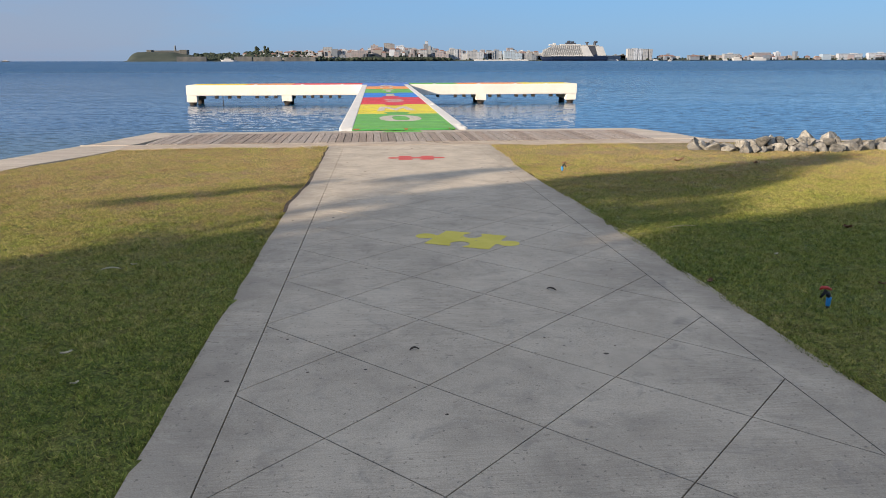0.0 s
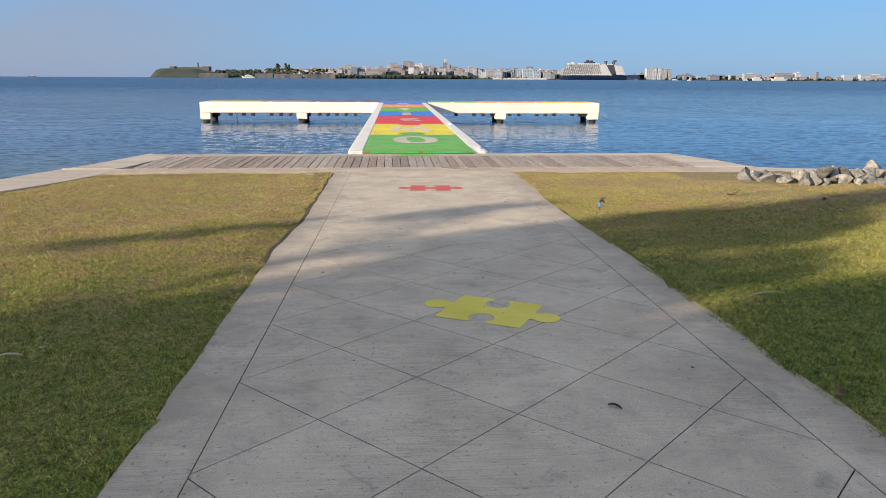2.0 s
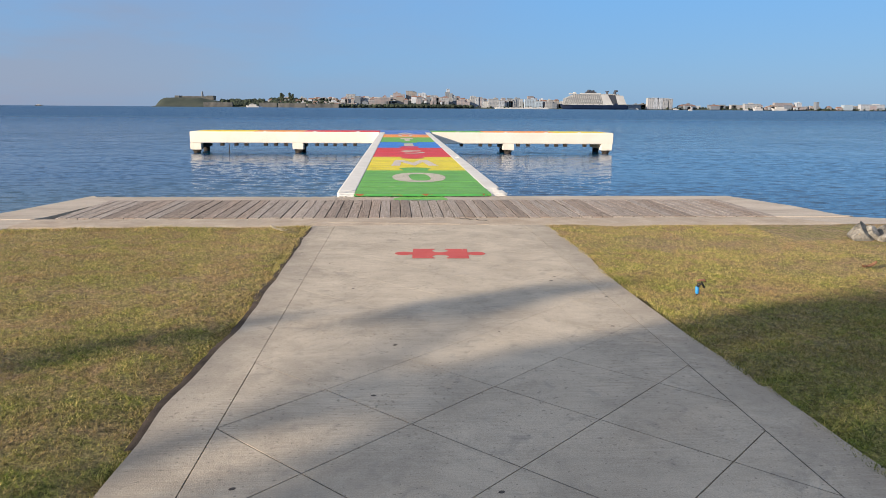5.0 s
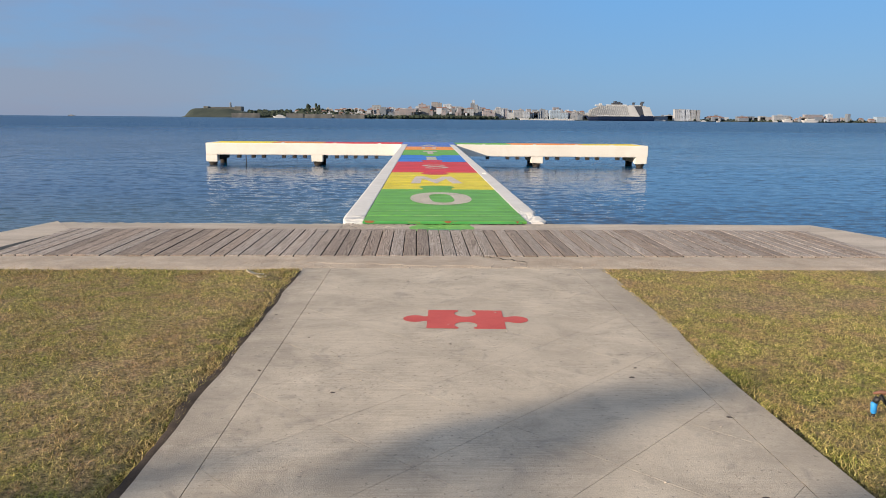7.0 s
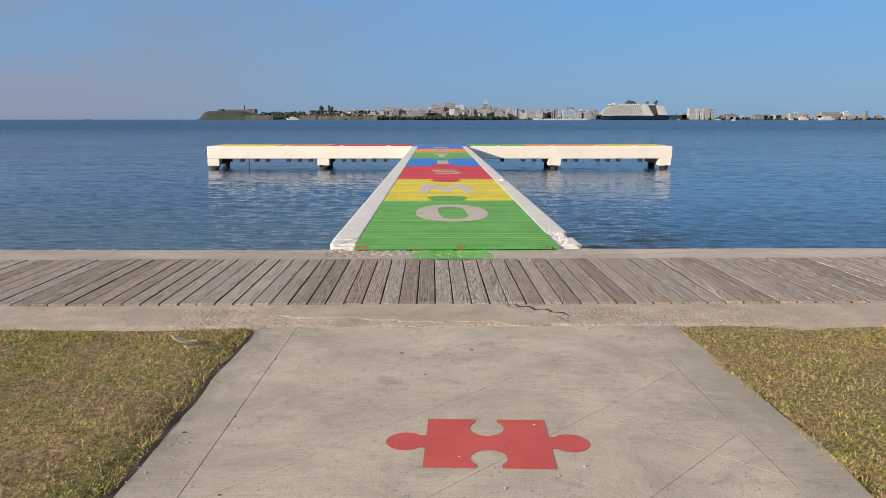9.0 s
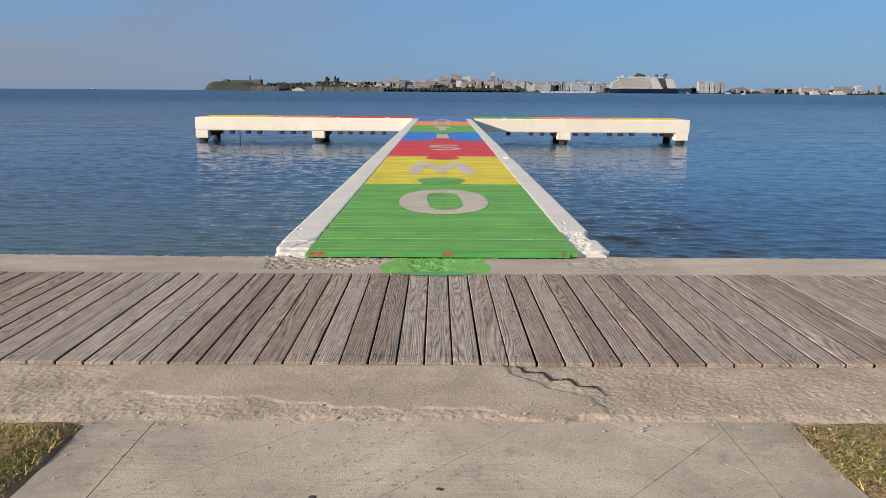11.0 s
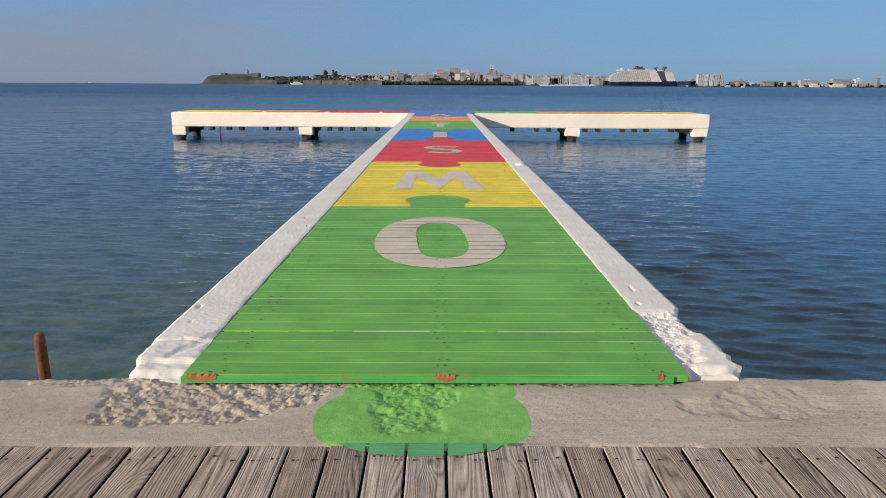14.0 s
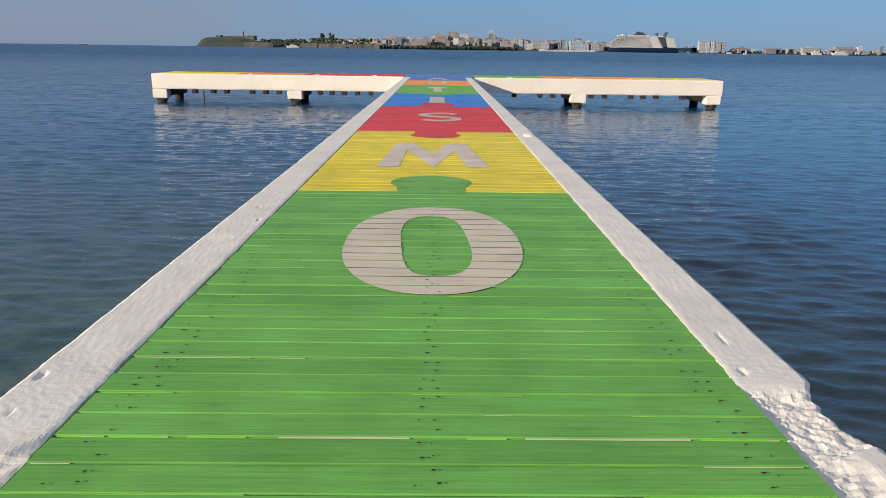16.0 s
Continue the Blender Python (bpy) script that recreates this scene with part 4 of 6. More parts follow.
def curb(side):
    """White edge beam of the pier; chipped where it meets the quay."""
    inner, outer = (1.212, 1.508) if side > 0 else (-1.222, -1.54)
    verts, faces = [], []
    rows = [0.105 + 0.012 * i for i in range(105)] + [1.4 + 0.06 * i for i in range(60)] + [5.0 + 0.2 * i for i in range(133)] + [31.72]
    nv_ = 26
    for y in rows:
        s = shift(y)
        rough = (sm(1.12, 1.0, y + 0.05 * nz(0, y, 2, 8)) if side > 0 else 0.6 * sm(0.62, 0.5, y))
        cut = 0.0
        if side > 0:
            cut = 0.05 * sm(0.62, 0.80, y) * sm(1.15, 1.0, y) + 0.03 * sm(0.2, 0.1, y)
        else:
            cut = 0.03 * sm(0.4, 0.15, y)
        for j in range(nv_ + 1):
            v = j / nv_
            wob = (0.006 * nz(0, y, 3, 4) + 0.004 * nz(0, y, 3, 23))
            e_in = inner - (0.062 * sm(1.4, 0.1, y) if side > 0 else 0.0) + side * (0.008 * nz(2, y, 0, 6) + 0.005 * nz(2, y, 1, 30))
            e_out = outer - side * (cut + 0.02 * rough * nz(0, y, 9, 14)) + wob
            x = e_in + (e_out - e_in) * v
            z = DECK_Z + 0.006 + 0.003 * nz(x, y, 0, 5) + 0.0012 * nz(x, y, 0, 40)
            if side > 0:
                k = rough * sm(0.62, 0.40, v - 0.9 * sm(0.58, 0.66, y + 0.04 * nz(x, y, 5, 9)) + 0.25 * nz(x, y, 1, 9))
                z += k * (-0.020 + 0.014 * nz(x, y, 4, 13) + 0.009 * nz(x, y, 4, 34) + 0.004 * nz(x, y, 4, 80))
            else:
                z += sm(0.57, 0.54, y + 0.02 * nz(x, y, 3, 9)) * (-0.012 - 0.02 * sm(0.3, 0.26, y + 0.03 * nz(x, 0, 3, 8)) + 0.003 * nz(x, y, 4, 18))
                z -= 0.010 * sm(0.10, 0.015, abs(y - 0.42 - 0.55 * (0.35 - v)) + 0.01 * nz(x, y, 2, 12)) * sm(0.65, 0.4, v)
            pit = noise.voronoi(Vector((x * 5, y * 2.3, 1)))[0][0]
            z -= 0.010 * sm(0.12, 0.04, pit) * sm(6, 2, y)
            z -= 0.012 * sm(0.93, 1.0, v) + 0.004 * sm(0.06, 0.0, v)
            z -= (0.028 + 0.015 * nz(x, 0, 7, 11)) * sm(0.19, 0.105, y + 0.03 * nz(x, 1, 7, 15))
            verts.append((x + s, y, z))
        verts.append((outer + side * 0.004 + s - side * cut, y, DECK_Z - 0.10))
        verts.append((outer + s, y, -0.72))
        verts.append((inner + s, y, -0.72))
    w = nv_ + 4
    for r in range(len(rows) - 1):
        for j in range(w):
            a, b = r * w + j, r * w + (j + 1) % w
            faces.append((a, b, b + w, a + w))
    faces.append(tuple(range(w)))
    me = mesh_of("edge_beam", verts, faces, M_WHITE)
    bm = bmesh.new()
    bm.from_mesh(me)
    bmesh.ops.recalc_face_normals(bm, faces=bm.faces)
    bm.to_mesh(me)
    bm.free()
    return part("edge_beam", me, pier, "white painted concrete edge, chipped at the shore end" if side > 0 else "white painted concrete edge beam")


curb(-1)
curb(1)
# a chipped lump of concrete left on the edge
lump = bmesh.new()
bmesh.ops.create_icosphere(lump, subdivisions=2, radius=0.07)
for v in lump.verts:
    v.co = Vector((v.co.x * 1.3, v.co.y * 1.8, v.co.z * 0.55)) * (1 + 0.35 * nz(v.co.x, v.co.y, v.co.z, 17))
part("lump", finish(lump, "lump", M_WHITE), pier).location = (1.42, 9.26, DECK_Z + 0.015)

# arms of the T
AX0, AX1, AY0, AY1 = -12.72, 13.12, 31.77, 34.9


def rough_beam(name, x0, x1, y0, y1, z0, z1, mat, bev=0.03, label=""):
    bm = box_bm(x0, x1, y0, y1, z0, z1, bev, 2)
    big = max(x1 - x0, y1 - y0)
    bmesh.ops.subdivide_edges(bm, edges=[e for e in bm.edges if e.calc_length() > 0.6 * big], cuts=max(2, int(big / 0.5)), use_grid_fill=True)
    for v in bm.verts:
        v.co += Vector((0.006 * nz(*v.co, 3), 0.008 * nz(v.co.y, v.co.x, v.co.z, 2), 0.008 * nz(v.co.z, v.co.x, v.co.y, 1.3)))
    return part(name, finish(bm, name, mat), pier, label)


rough_beam("front_beam", AX0, -1.40, AY0, AY0 + 0.35, -0.61, 0.06, M_ARM, 0.03, "cream painted concrete beam facing the shore")
rough_beam("front_beam", 1.75, AX1, AY0, AY0 + 0.35, -0.62, 0.06, M_ARM, 0.03, "cream painted concrete beam facing the shore")
rough_beam("back_beam", AX0, AX1, AY1 - 0.3, AY1, -0.61, 0.055, M_ARM)
rough_beam("end_beam", AX0, AX0 + 0.3, AY0 + 0.352, AY1 - 0.302, -0.61, 0.058, M_ARM)
rough_beam("end_beam", AX1 - 0.3, AX1, AY0 + 0.352, AY1 - 0.302, -0.61, 0.058, M_ARM)
tops = [(-12.4, -9.0, M_YELLOW), (-9.0, -6.0, M_ORANGE), (-6.0, -1.4, M_RED), (1.75, 5.0, M_GREEN), (5.0, 9.4, M_ORANGE), (9.4, 12.75, M_YELLOW)]
for x0, x1, m in tops:
    v, f = [], []
    y = AY0 + 0.36
    while y < AY1 - 0.45:
        k = len(v)
        for zz in (0.025, 0.073 + rng.uniform(-.003, .003)):
            v += [(x0, y, zz), (x1, y, zz), (x1, y + 0.142, zz), (x0, y + 0.142, zz)]
        f += [(k + 4, k + 5, k + 6, k + 7), (k, k + 1, k + 5, k + 4), (k + 1, k + 2, k + 6, k + 5), (k + 2, k + 3, k + 7, k + 6), (k + 3, k, k + 4, k + 7)]
        y += PITCH
    part("arm_deck", mesh_of("arm_deck", v, f, m), pier, "painted boards of the pier head", "stuff")
v, f = [], []
y = 31.745
while y < AY1 - 0.35:
    k = len(v)
    for zz in (0.025, 0.09):
        v += [(-1.38, y, zz), (1.73, y, zz), (1.73, y + 0.142, zz), (-1.38, y + 0.142, zz)]
    f += [(k + 4, k + 5, k + 6, k + 7), (k, k + 1, k + 5, k + 4), (k + 1, k + 2, k + 6, k + 5), (k + 2, k + 3, k + 7, k + 6), (k + 3, k, k + 4, k + 7)]
    y += PITCH
part("arm_deck", mesh_of("arm_deck", v, f, M_DEEP), pier, "deep blue boards in the middle of the pier head", "stuff")


def stepped_block(x0, x1, y0, y1):
    """Concrete pile head with a stained, eroded foot."""
    bm = box_bm(x0, x1, y0, y1, -1.0, -0.615, 0.025, 2)
    bmesh.ops.subdivide_edges(bm, edges=bm.edges[:], cuts=2, use_grid_fill=True)
    for v_ in bm.verts:
        low = sm(-0.73, -1.0, v_.co.z)
        v_.co += Vector((0.03 * low * nz(*v_.co, 4), 0.02 * low * nz(v_.co.y, v_.co.x, 1, 4), 0.04 * low * nz(v_.co.x, v_.co.y, 2, 3)))
    return part("pile_head", finish(bm, "pile_head", M_ARM), pier)


def pile(x, y, r, top):
    bm = bmesh.new()
    bmesh.ops.create_cone(bm, segments=14, radius1=r * 1.1, radius2=r, depth=top + 3.2, cap_ends=True)
    bmesh.ops.subdivide_edges(bm, edges=[e for e in bm.edges if abs(e.verts[0].co.z - e.verts[1].co.z) > 1], cuts=8)
    for v_ in bm.verts:
        v_.co *= 1.0
        v_.co.x += 0.02 * nz(v_.co.x, v_.co.y, v_.co.z, 4)
    p = part("pile", finish(bm, "pile", M_DARK, True), pier, "dark weedy pile standing in the water")
    p.location = (x, y, (top - 3.2) / 2)


for x0, x1 in ((-12.72, -12.06), (-6.66, -5.99), (6.2, 6.9), (12.38, 13.08)):
    stepped_block(x0, x1, AY0 + 0.002, AY0 + 0.5)
    cx = (x0 + x1) / 2
    part("cross_cap", finish(box_bm(x0 + 0.05, x1 - 0.05, AY0 + 0.5, AY1 - 0.2, -0.94, -0.62, 0.03), "cross_cap", M_STAIN if cx > 0 else M_DARK), pier)
    part("pile_foot", finish(box_bm(cx - 0.22, cx + 0.22, AY0 + 0.1, AY0 + 0.45, -1.15, -0.99, 0.04), "pile_foot", M_DARK), pier, "dark weedy foot of the pile head")
    pile(cx, AY0 + 0.28, 0.2, -1.0)
    pile(cx, AY1 - 0.6, 0.2, -0.94)
stringer_mesh = finish(box_bm(-0.1, 0.1, AY0 + 0.02, AY0 + 0.33, -0.79, -0.626, 0.01), "stringer", M_DARK)
for x in (-10.9, -10.07, -9.47, -8.31, -7.70, -7.10, -5.24, -4.71, -4.15, -3.55, -2.94, 3.58, 4.76, 5.35, 7.11, 7.72, 8.92, 9.50, 10.08, 11.3):
    part("stringer", stringer_mesh, pier).location = (x + 0.05, 0, 0.0)
part("hanging_rod", finish(box_bm(-10.46, -10.42, 31.85, 31.89, -1.25, -0.62), "hanging_rod", M_DARK), pier)
for y in (8.0, 16.0, 24.0):
    rough_beam("cross_cap", -1.5, 1.55, y - 0.25, y + 0.25, -1.0, -0.722, M_ARM, 0.03)
    pile(-0.9, y, 0.2, -1.0)
    pile(0.95, y, 0.2, -1.0)
# birds' lime and small cleats along the pier head
cleat = finish(box_bm(-0.09, 0.09, -0.05, 0.05, 0, 0.05, 0.02), "cleat", M_WHITE)
for x in (-8.3, -5.3, -2.7, 3.4, 6.4, 8.9, 11.0):
    part("cleat", cleat, pier, "small white cleat").location = (x, AY0 + 0.2, 0.058)

# ---- path ----
path = thing("path", "broad grey concrete path scored into diamond panels", "path", kind="structure")
JR = 1.172


def joint_left(y):
    return -1.435 + 0.0104 * (y + 14.7)


def lat(i, j):
    y = -13.47 + (0.4525 if j > 0 else 0.456) * j
    return -0.077 + 0.453 * i + 0.0140 * (y + 13.4), y


def panel(poly, g=0.0035, bev=0.004):
    """One cast panel: poly runs anticlockwise; g is half the joint."""
    area = sum(p[0] * q[1] - q[0] * p[1] for p, q in zip(poly, poly[1:] + poly[:1]))
    if abs(area) < 0.01:
        return
    if area < 0:
        poly = poly[::-1]
    def inset(d):
        out = list(poly)
        for p, q in zip(poly, poly[1:] + poly[:1]):
            e = Vector((q[0] - p[0], q[1] - p[1]))
            if e.length < 1e-5:
                continue
            nx, ny = e.y / e.length, -e.x / e.length
            out = clip(out, nx, ny, nx * p[0] + ny * p[1] - d)
            if len(out) < 3:
                return out
        return out
    lo, hi = inset(g), inset(g + bev)
    if len(lo) < 3 or len(hi) != len(lo):
        hi = lo
    k = len(lo)
    verts = [(x, y, slope(y) - 0.05) for x, y in lo] + [(x, y, slope(y) - bev) for x, y in lo] + [(x, y, slope(y)) for x, y in hi]
    faces = [tuple(range(2 * k, 3 * k))]
    for a in range(k):
        b = (a + 1) % k
        faces += [(a, b, k + b, k + a), (k + a, k + b, 2 * k + b, 2 * k + a)]
    part("panel", mesh_of("panel", verts, faces, M_PATH), path)


Y0, Y1 = -20.7, -3.235
for j in range(-17, 25):
    for i in range(-4, 5):
        if (i + j) % 2:
            poly = [lat(i - 1, j), lat(i, j - 1), lat(i + 1, j), lat(i, j + 1)]
            for nx, ny, d in ((-1, 0.0104, 1.2821), (1, 0, JR), (0, 1, Y1), (0, -1, -Y0)):
                poly = clip(poly, nx, ny, d) if len(poly) > 2 else poly
            if len(poly) > 2:
                panel(poly, *((0.0030, 0.001) if poly[0][1] < -8.6 else (0.0009, 0.0004)))
cuts = [Y0, -18.5, -16.8, -15.1, -13.27, -11.3, -9.4, -7.55, -5.8, Y1]
for a, b in zip(cuts, cuts[1:]):
    n = 14
    left = [(-1.70 + 0.02 * nz(0, a + (b - a) * t / n, 3, 2.2) + 0.10 * sm(-9.5, -7.5, a + (b - a) * t / n), a + (b - a) * t / n) for t in range(n + 1)]
    right = [(1.48 + 0.02 * nz(5, a + (b - a) * t / n, 3, 2.2) - 0.08 * sm(-9.0, -8, a + (b - a) * t / n) * sm(-5, -6.5, a + (b - a) * t / n), a + (b - a) * t / n) for t in range(n + 1)]
    for edge, ja, jb in ((left, joint_left(a) - 0.003, joint_left(b) - 0.003), (right, JR + 0.003, JR + 0.003)):
        ring = edge + [(jb, b), (ja, a)]
        k = len(ring)
        verts = [(x, y, slope(y) - 0.12) for x, y in ring] + [(x, y, slope(y)) for x, y in ring]
        order = list(range(k, 2 * k))
        faces = [tuple(order[::-1])] + [(q, (q + 1) % k, k + (q + 1) % k, k + q) for q in range(k)]
        me = mesh_of("border_panel", verts, faces, M_PATH)
        bm = bmesh.new()
        bm.from_mesh(me)
        bmesh.ops.recalc_face_normals(bm, faces=bm.faces)
        bm.to_mesh(me)
        bm.free()
        part("border_panel", me, path)
part("joint_bed", mesh_of("joint_bed", [(-1.6, Y0, slope(Y0) - 0.012), (1.4, Y0, slope(Y0) - 0.012), (1.4, Y1, slope(Y1) - 0.012), (-1.6, Y1, slope(Y1) - 0.012)], [(0, 1, 2, 3)], M_JOINT), path)


def jigsaw(cx, cy, turn, mat, name, label):
    """A jigsaw piece painted flat on the path: a tab at each end, a socket in each long side."""
    w, h = 0.29, 0.262
    def arc(x, y, rx, ry, a, b, n=12):
        return [(x + rx * math.cos(radians(a + (b - a) * i / n)), y + ry * math.sin(radians(a + (b - a) * i / n))) for i in range(n + 1)]
    o = [(-w, h), (-0.055, h)] + arc(0.0, h - 0.105, 0.085, 0.09, 130, 410) + [(0.055, h), (w, h), (w, 0.066)]
    o += arc(w + 0.095, 0.0, 0.09, 0.096, 138, -138) + [(w, -0.066), (w, -h), (0.06, -h)]
    o += arc(0.0, -h + 0.095, 0.085, 0.085, -50, 230) + [(-0.06, -h), (-w, -h), (-w, -0.066)]
    o += arc(-w - 0.095, 0.0, 0.09, 0.096, -42, -318) + [(-w, 0.066)]
    c, s = math.cos(radians(turn)), math.sin(radians(turn))
    tris = triangles([(cx + x * c - y * s, cy + x * s + y * c) for x, y in o])
    verts = [(x, y, slope(y) + 0.0022) for t in tris for x, y in t]
    faces = []
    for k in range(0, len(verts), 3):
        a, b, d = verts[k:k + 3]
        up = (b[0] - a[0]) * (d[1] - a[1]) - (b[1] - a[1]) * (d[0] - a[0]) > 0
        faces.append((k, k + 1, k + 2) if up else (k, k + 2, k + 1))
    thing(name, label, "floor marking", me=mesh_of(name, verts, faces, mat))


jigsaw(0.016, -11.03, -27.5, M_YELLOW_SPOT, "jigsaw_marking", "mustard yellow jigsaw piece painted on the concrete path")
jigsaw(-0.067, -5.20, -2.5, M_RED_SPOT, "jigsaw_marking", "faded red jigsaw piece painted on the concrete path")

# ---- rocks, post, sprinklers, litter ----
rng = random.Random(5)


def rock(x, y, z, r, seed):
    bm = bmesh.new()
    bmesh.ops.create_icosphere(bm, subdivisions=3, radius=1.0)
    r *= 1.4
    sx, sy, sz = r * rng.uniform(0.85, 1.3), r * rng.uniform(0.75, 1.1), r * rng.uniform(0.7, 1.0)
    planes = [(Vector((rng.uniform(-1, 1), rng.uniform(-1, 1), rng.uniform(-.5, 1))).normalized(), rng.uniform(0.36, 0.62)) for _ in range(14)]
    for v_ in bm.verts:
        p = v_.co.copy()
        for nrm, d in planes:
            over = p.dot(nrm) - d
            if over > 0:
                p -= nrm * over
        p *= 1 + 0.03 * nz(p.x + seed, p.y, p.z, 2.1) + 0.025 * nz(p.x + seed, p.y, p.z, 9)
        v_.co = Vector((p.x * sx, p.y * sy, p.z * sz))
    ob = thing("rock", "rough grey shore boulder at the lawn's edge", "rock", "rocks along the sea wall", me=finish(bm, "rock", M_ROCK), at=(x, y, z + sz * 0.30))
    ob.rotation_euler = (0, 0, rng.uniform(0, 6.28))


x = 5.05
k = 0
while x < 12.5:
    yb = -4.4 - 0.5 * sm(5.0, 5.8, x)
    rock(x, yb + rng.uniform(-.1, .1), slope(yb) - 0.02, rng.uniform(0.10, 0.19), k)
    if x > 5.3:
        rock(x + rng.uniform(-.1, .1), yb + 0.38, slope(yb) - 0.04, rng.uniform(0.11, 0.2), k + 50)
    if x > 5.6 and rng.random() < 0.6:
        rock(x + 0.1, yb + 0.2, slope(yb) + 0.07, rng.uniform(0.10, 0.15), k + 90)
    x += rng.uniform(0.13, 0.22)
    k += 1
rock(7.15, -4.5, 0.10, 0.19, 77)
rock(7.6, -4.5, 0.07, 0.23, 78)

bm = bmesh.new()
bmesh.ops.create_cone(bm, segments=16, radius1=0.047, radius2=0.043, depth=1.9, cap_ends=True)
bmesh.ops.subdivide_edges(bm, edges=[e for e in bm.edges if abs(e.verts[0].co.z - e.verts[1].co.z) > 1], cuts=30)
for v_ in bm.verts:
    v_.co.x += 0.006 * nz(*v_.co, 9) - 0.016 * v_.co.z
    v_.co.y += 0.006 * nz(v_.co.y, v_.co.x, v_.co.z, 9)
    if v_.co.z > 0.93:
        v_.co.x = -0.015 + (v_.co.x + 0.015) * 0.75
        v_.co.y *= 0.75
thing("mooring_post", "rusty iron post standing in shallow water near the quay", "post", me=finish(bm, "mooring_post", M_RUST, True), at=(-3.0, 1.98, -1.385))

M_PLASTIC_RED, M_PLASTIC_BLUE, M_PLASTIC_BLACK = simple("red_plastic", (0.55, 0.06, 0.05), 0.45), simple("blue_plastic", (0.03, 0.25, 0.62), 0.45), simple("black_plastic", (0.02, 0.02, 0.022), 0.5)


def tube(pts, r, seg=8):
    bm = bmesh.new()
    rings = []
    for i, p in enumerate(pts):
        p = Vector(p)
        d = (Vector(pts[min(i + 1, len(pts) - 1)]) - Vector(pts[max(i - 1, 0)])).normalized()
        u = d.orthogonal().normalized()
        w_ = d.cross(u)
        rr = r[i] if isinstance(r, (list, tuple)) else r
        rings.append([bm.verts.new(p + (u * math.cos(a * 6.2832 / seg) + w_ * math.sin(a * 6.2832 / seg)) * rr) for a in range(seg)])
    for a, b in zip(rings, rings[1:]):
        for i in range(seg):
            bm.faces.new((a[i], a[(i + 1) % seg], b[(i + 1) % seg], b[i]))
    bm.faces.new(rings[0])
    bm.faces.new(rings[-1])
    return bm


def sprinkler(x, y, turn, arm_mat, label):
    z = lawn_z(x, y) - 0.01
    s = thing("sprinkler", label, "sprinkler", "lawn sprinklers", at=(x, y, z))
    s.rotation_euler = (0, 0, turn)
    part("spike", finish(tube([(0, 0, -0.03), (0, 0, 0.03)], 0.010), "spike", M_PLASTIC_BLACK, True), s)
    part("riser", finish(tube([(0, 0, 0.03), (0, 0, 0.035), (0.002, 0, 0.085), (0.002, 0, 0.09)], [0.010, 0.014, 0.016, 0.012], 12), "riser", M_PLASTIC_BLUE, True), s, "blue plastic riser")
    part("body", finish(tube([(0, 0, 0.09), (-0.012, 0, 0.115), (-0.022, 0, 0.13), (-0.055, 0, 0.085)], [0.014, 0.015, 0.013, 0.008]), "body", M_PLASTIC_BLACK, True), s, "black sprinkler body with nozzle")
    part("arm", finish(tube([(0.01, 0.0, 0.135), (-0.02, 0, 0.148), (-0.05, 0.005, 0.15), (-0.06, 0.005, 0.135)], [0.006, 0.011, 0.012, 0.006]), "arm", arm_mat, True), s)


sprinkler(2.0, -13.08, 0.0, M_PLASTIC_RED, "small black sprinkler with red arm and blue riser in grass")
sprinkler(1.90, -7.08, 2.6, simple("faded_brown_plastic", (0.16, 0.075, 0.05), 0.6), "small black sprinkler with faded brown arm in grass")
M_STRAW, M_LEAF, M_LEAF2, M_TWIG = simple("dry_stalk", (0.34, 0.31, 0.17)), simple("dry_brown_leaf", (0.15, 0.075, 0.04)), simple("pale_dry_leaf", (0.5, 0.44, 0.33)), simple("dark_twig", (0.06, 0.045, 0.035))


def stalk(x, y, length, turn, mat, label):
    y *= RUN
    z = (lawn_z(x, y) + 0.03) if (x < -1.7 or x > 1.45) else slope(y) + 0.004
    pts = [(length * (t - 0.5), 0.03 * math.sin(t * 3) * length, 0.012 * math.sin(t * 3.1)) for t in (0, .25, .5, .75, 1)]
    ob = thing("twig", label, "twig", "litter on the lawn and path", me=finish(tube(pts, [0.003, 0.006, 0.006, 0.005, 0.003], 6), "twig", mat), at=(x, y, z))
    ob.rotation_euler = (0, 0, turn)


def leaf(x, y, size, mat, label):
    y *= RUN
    bm = bmesh.new()
    bmesh.ops.create_grid(bm, x_segments=6, y_segments=4, size=1)
    for v_ in bm.verts:
        t = v_.co.x
        v_.co = Vector((t * size, v_.co.y * size * 0.45 * math.sqrt(max(0.03, 1 - t * t)), size * (0.25 * t * t + 0.2 * abs(v_.co.y)) + 0.15 * size * nz(x + t, y + v_.co.y, 0, 3)))
    bmesh.ops.solidify(bm, geom=bm.faces[:], thickness=0.0015)
    z = (lawn_z(x, y) + 0.022) if (x < -1.7 or x > 1.45) else slope(y) + 0.003
    ob = thing("leaf", label, "leaf", "fallen leaves", me=finish(bm, "leaf", mat), at=(x, y, z))
    ob.rotation_euler = (rng.uniform(-.2, .2), rng.uniform(-.2, .2), rng.uniform(0, 6.28))


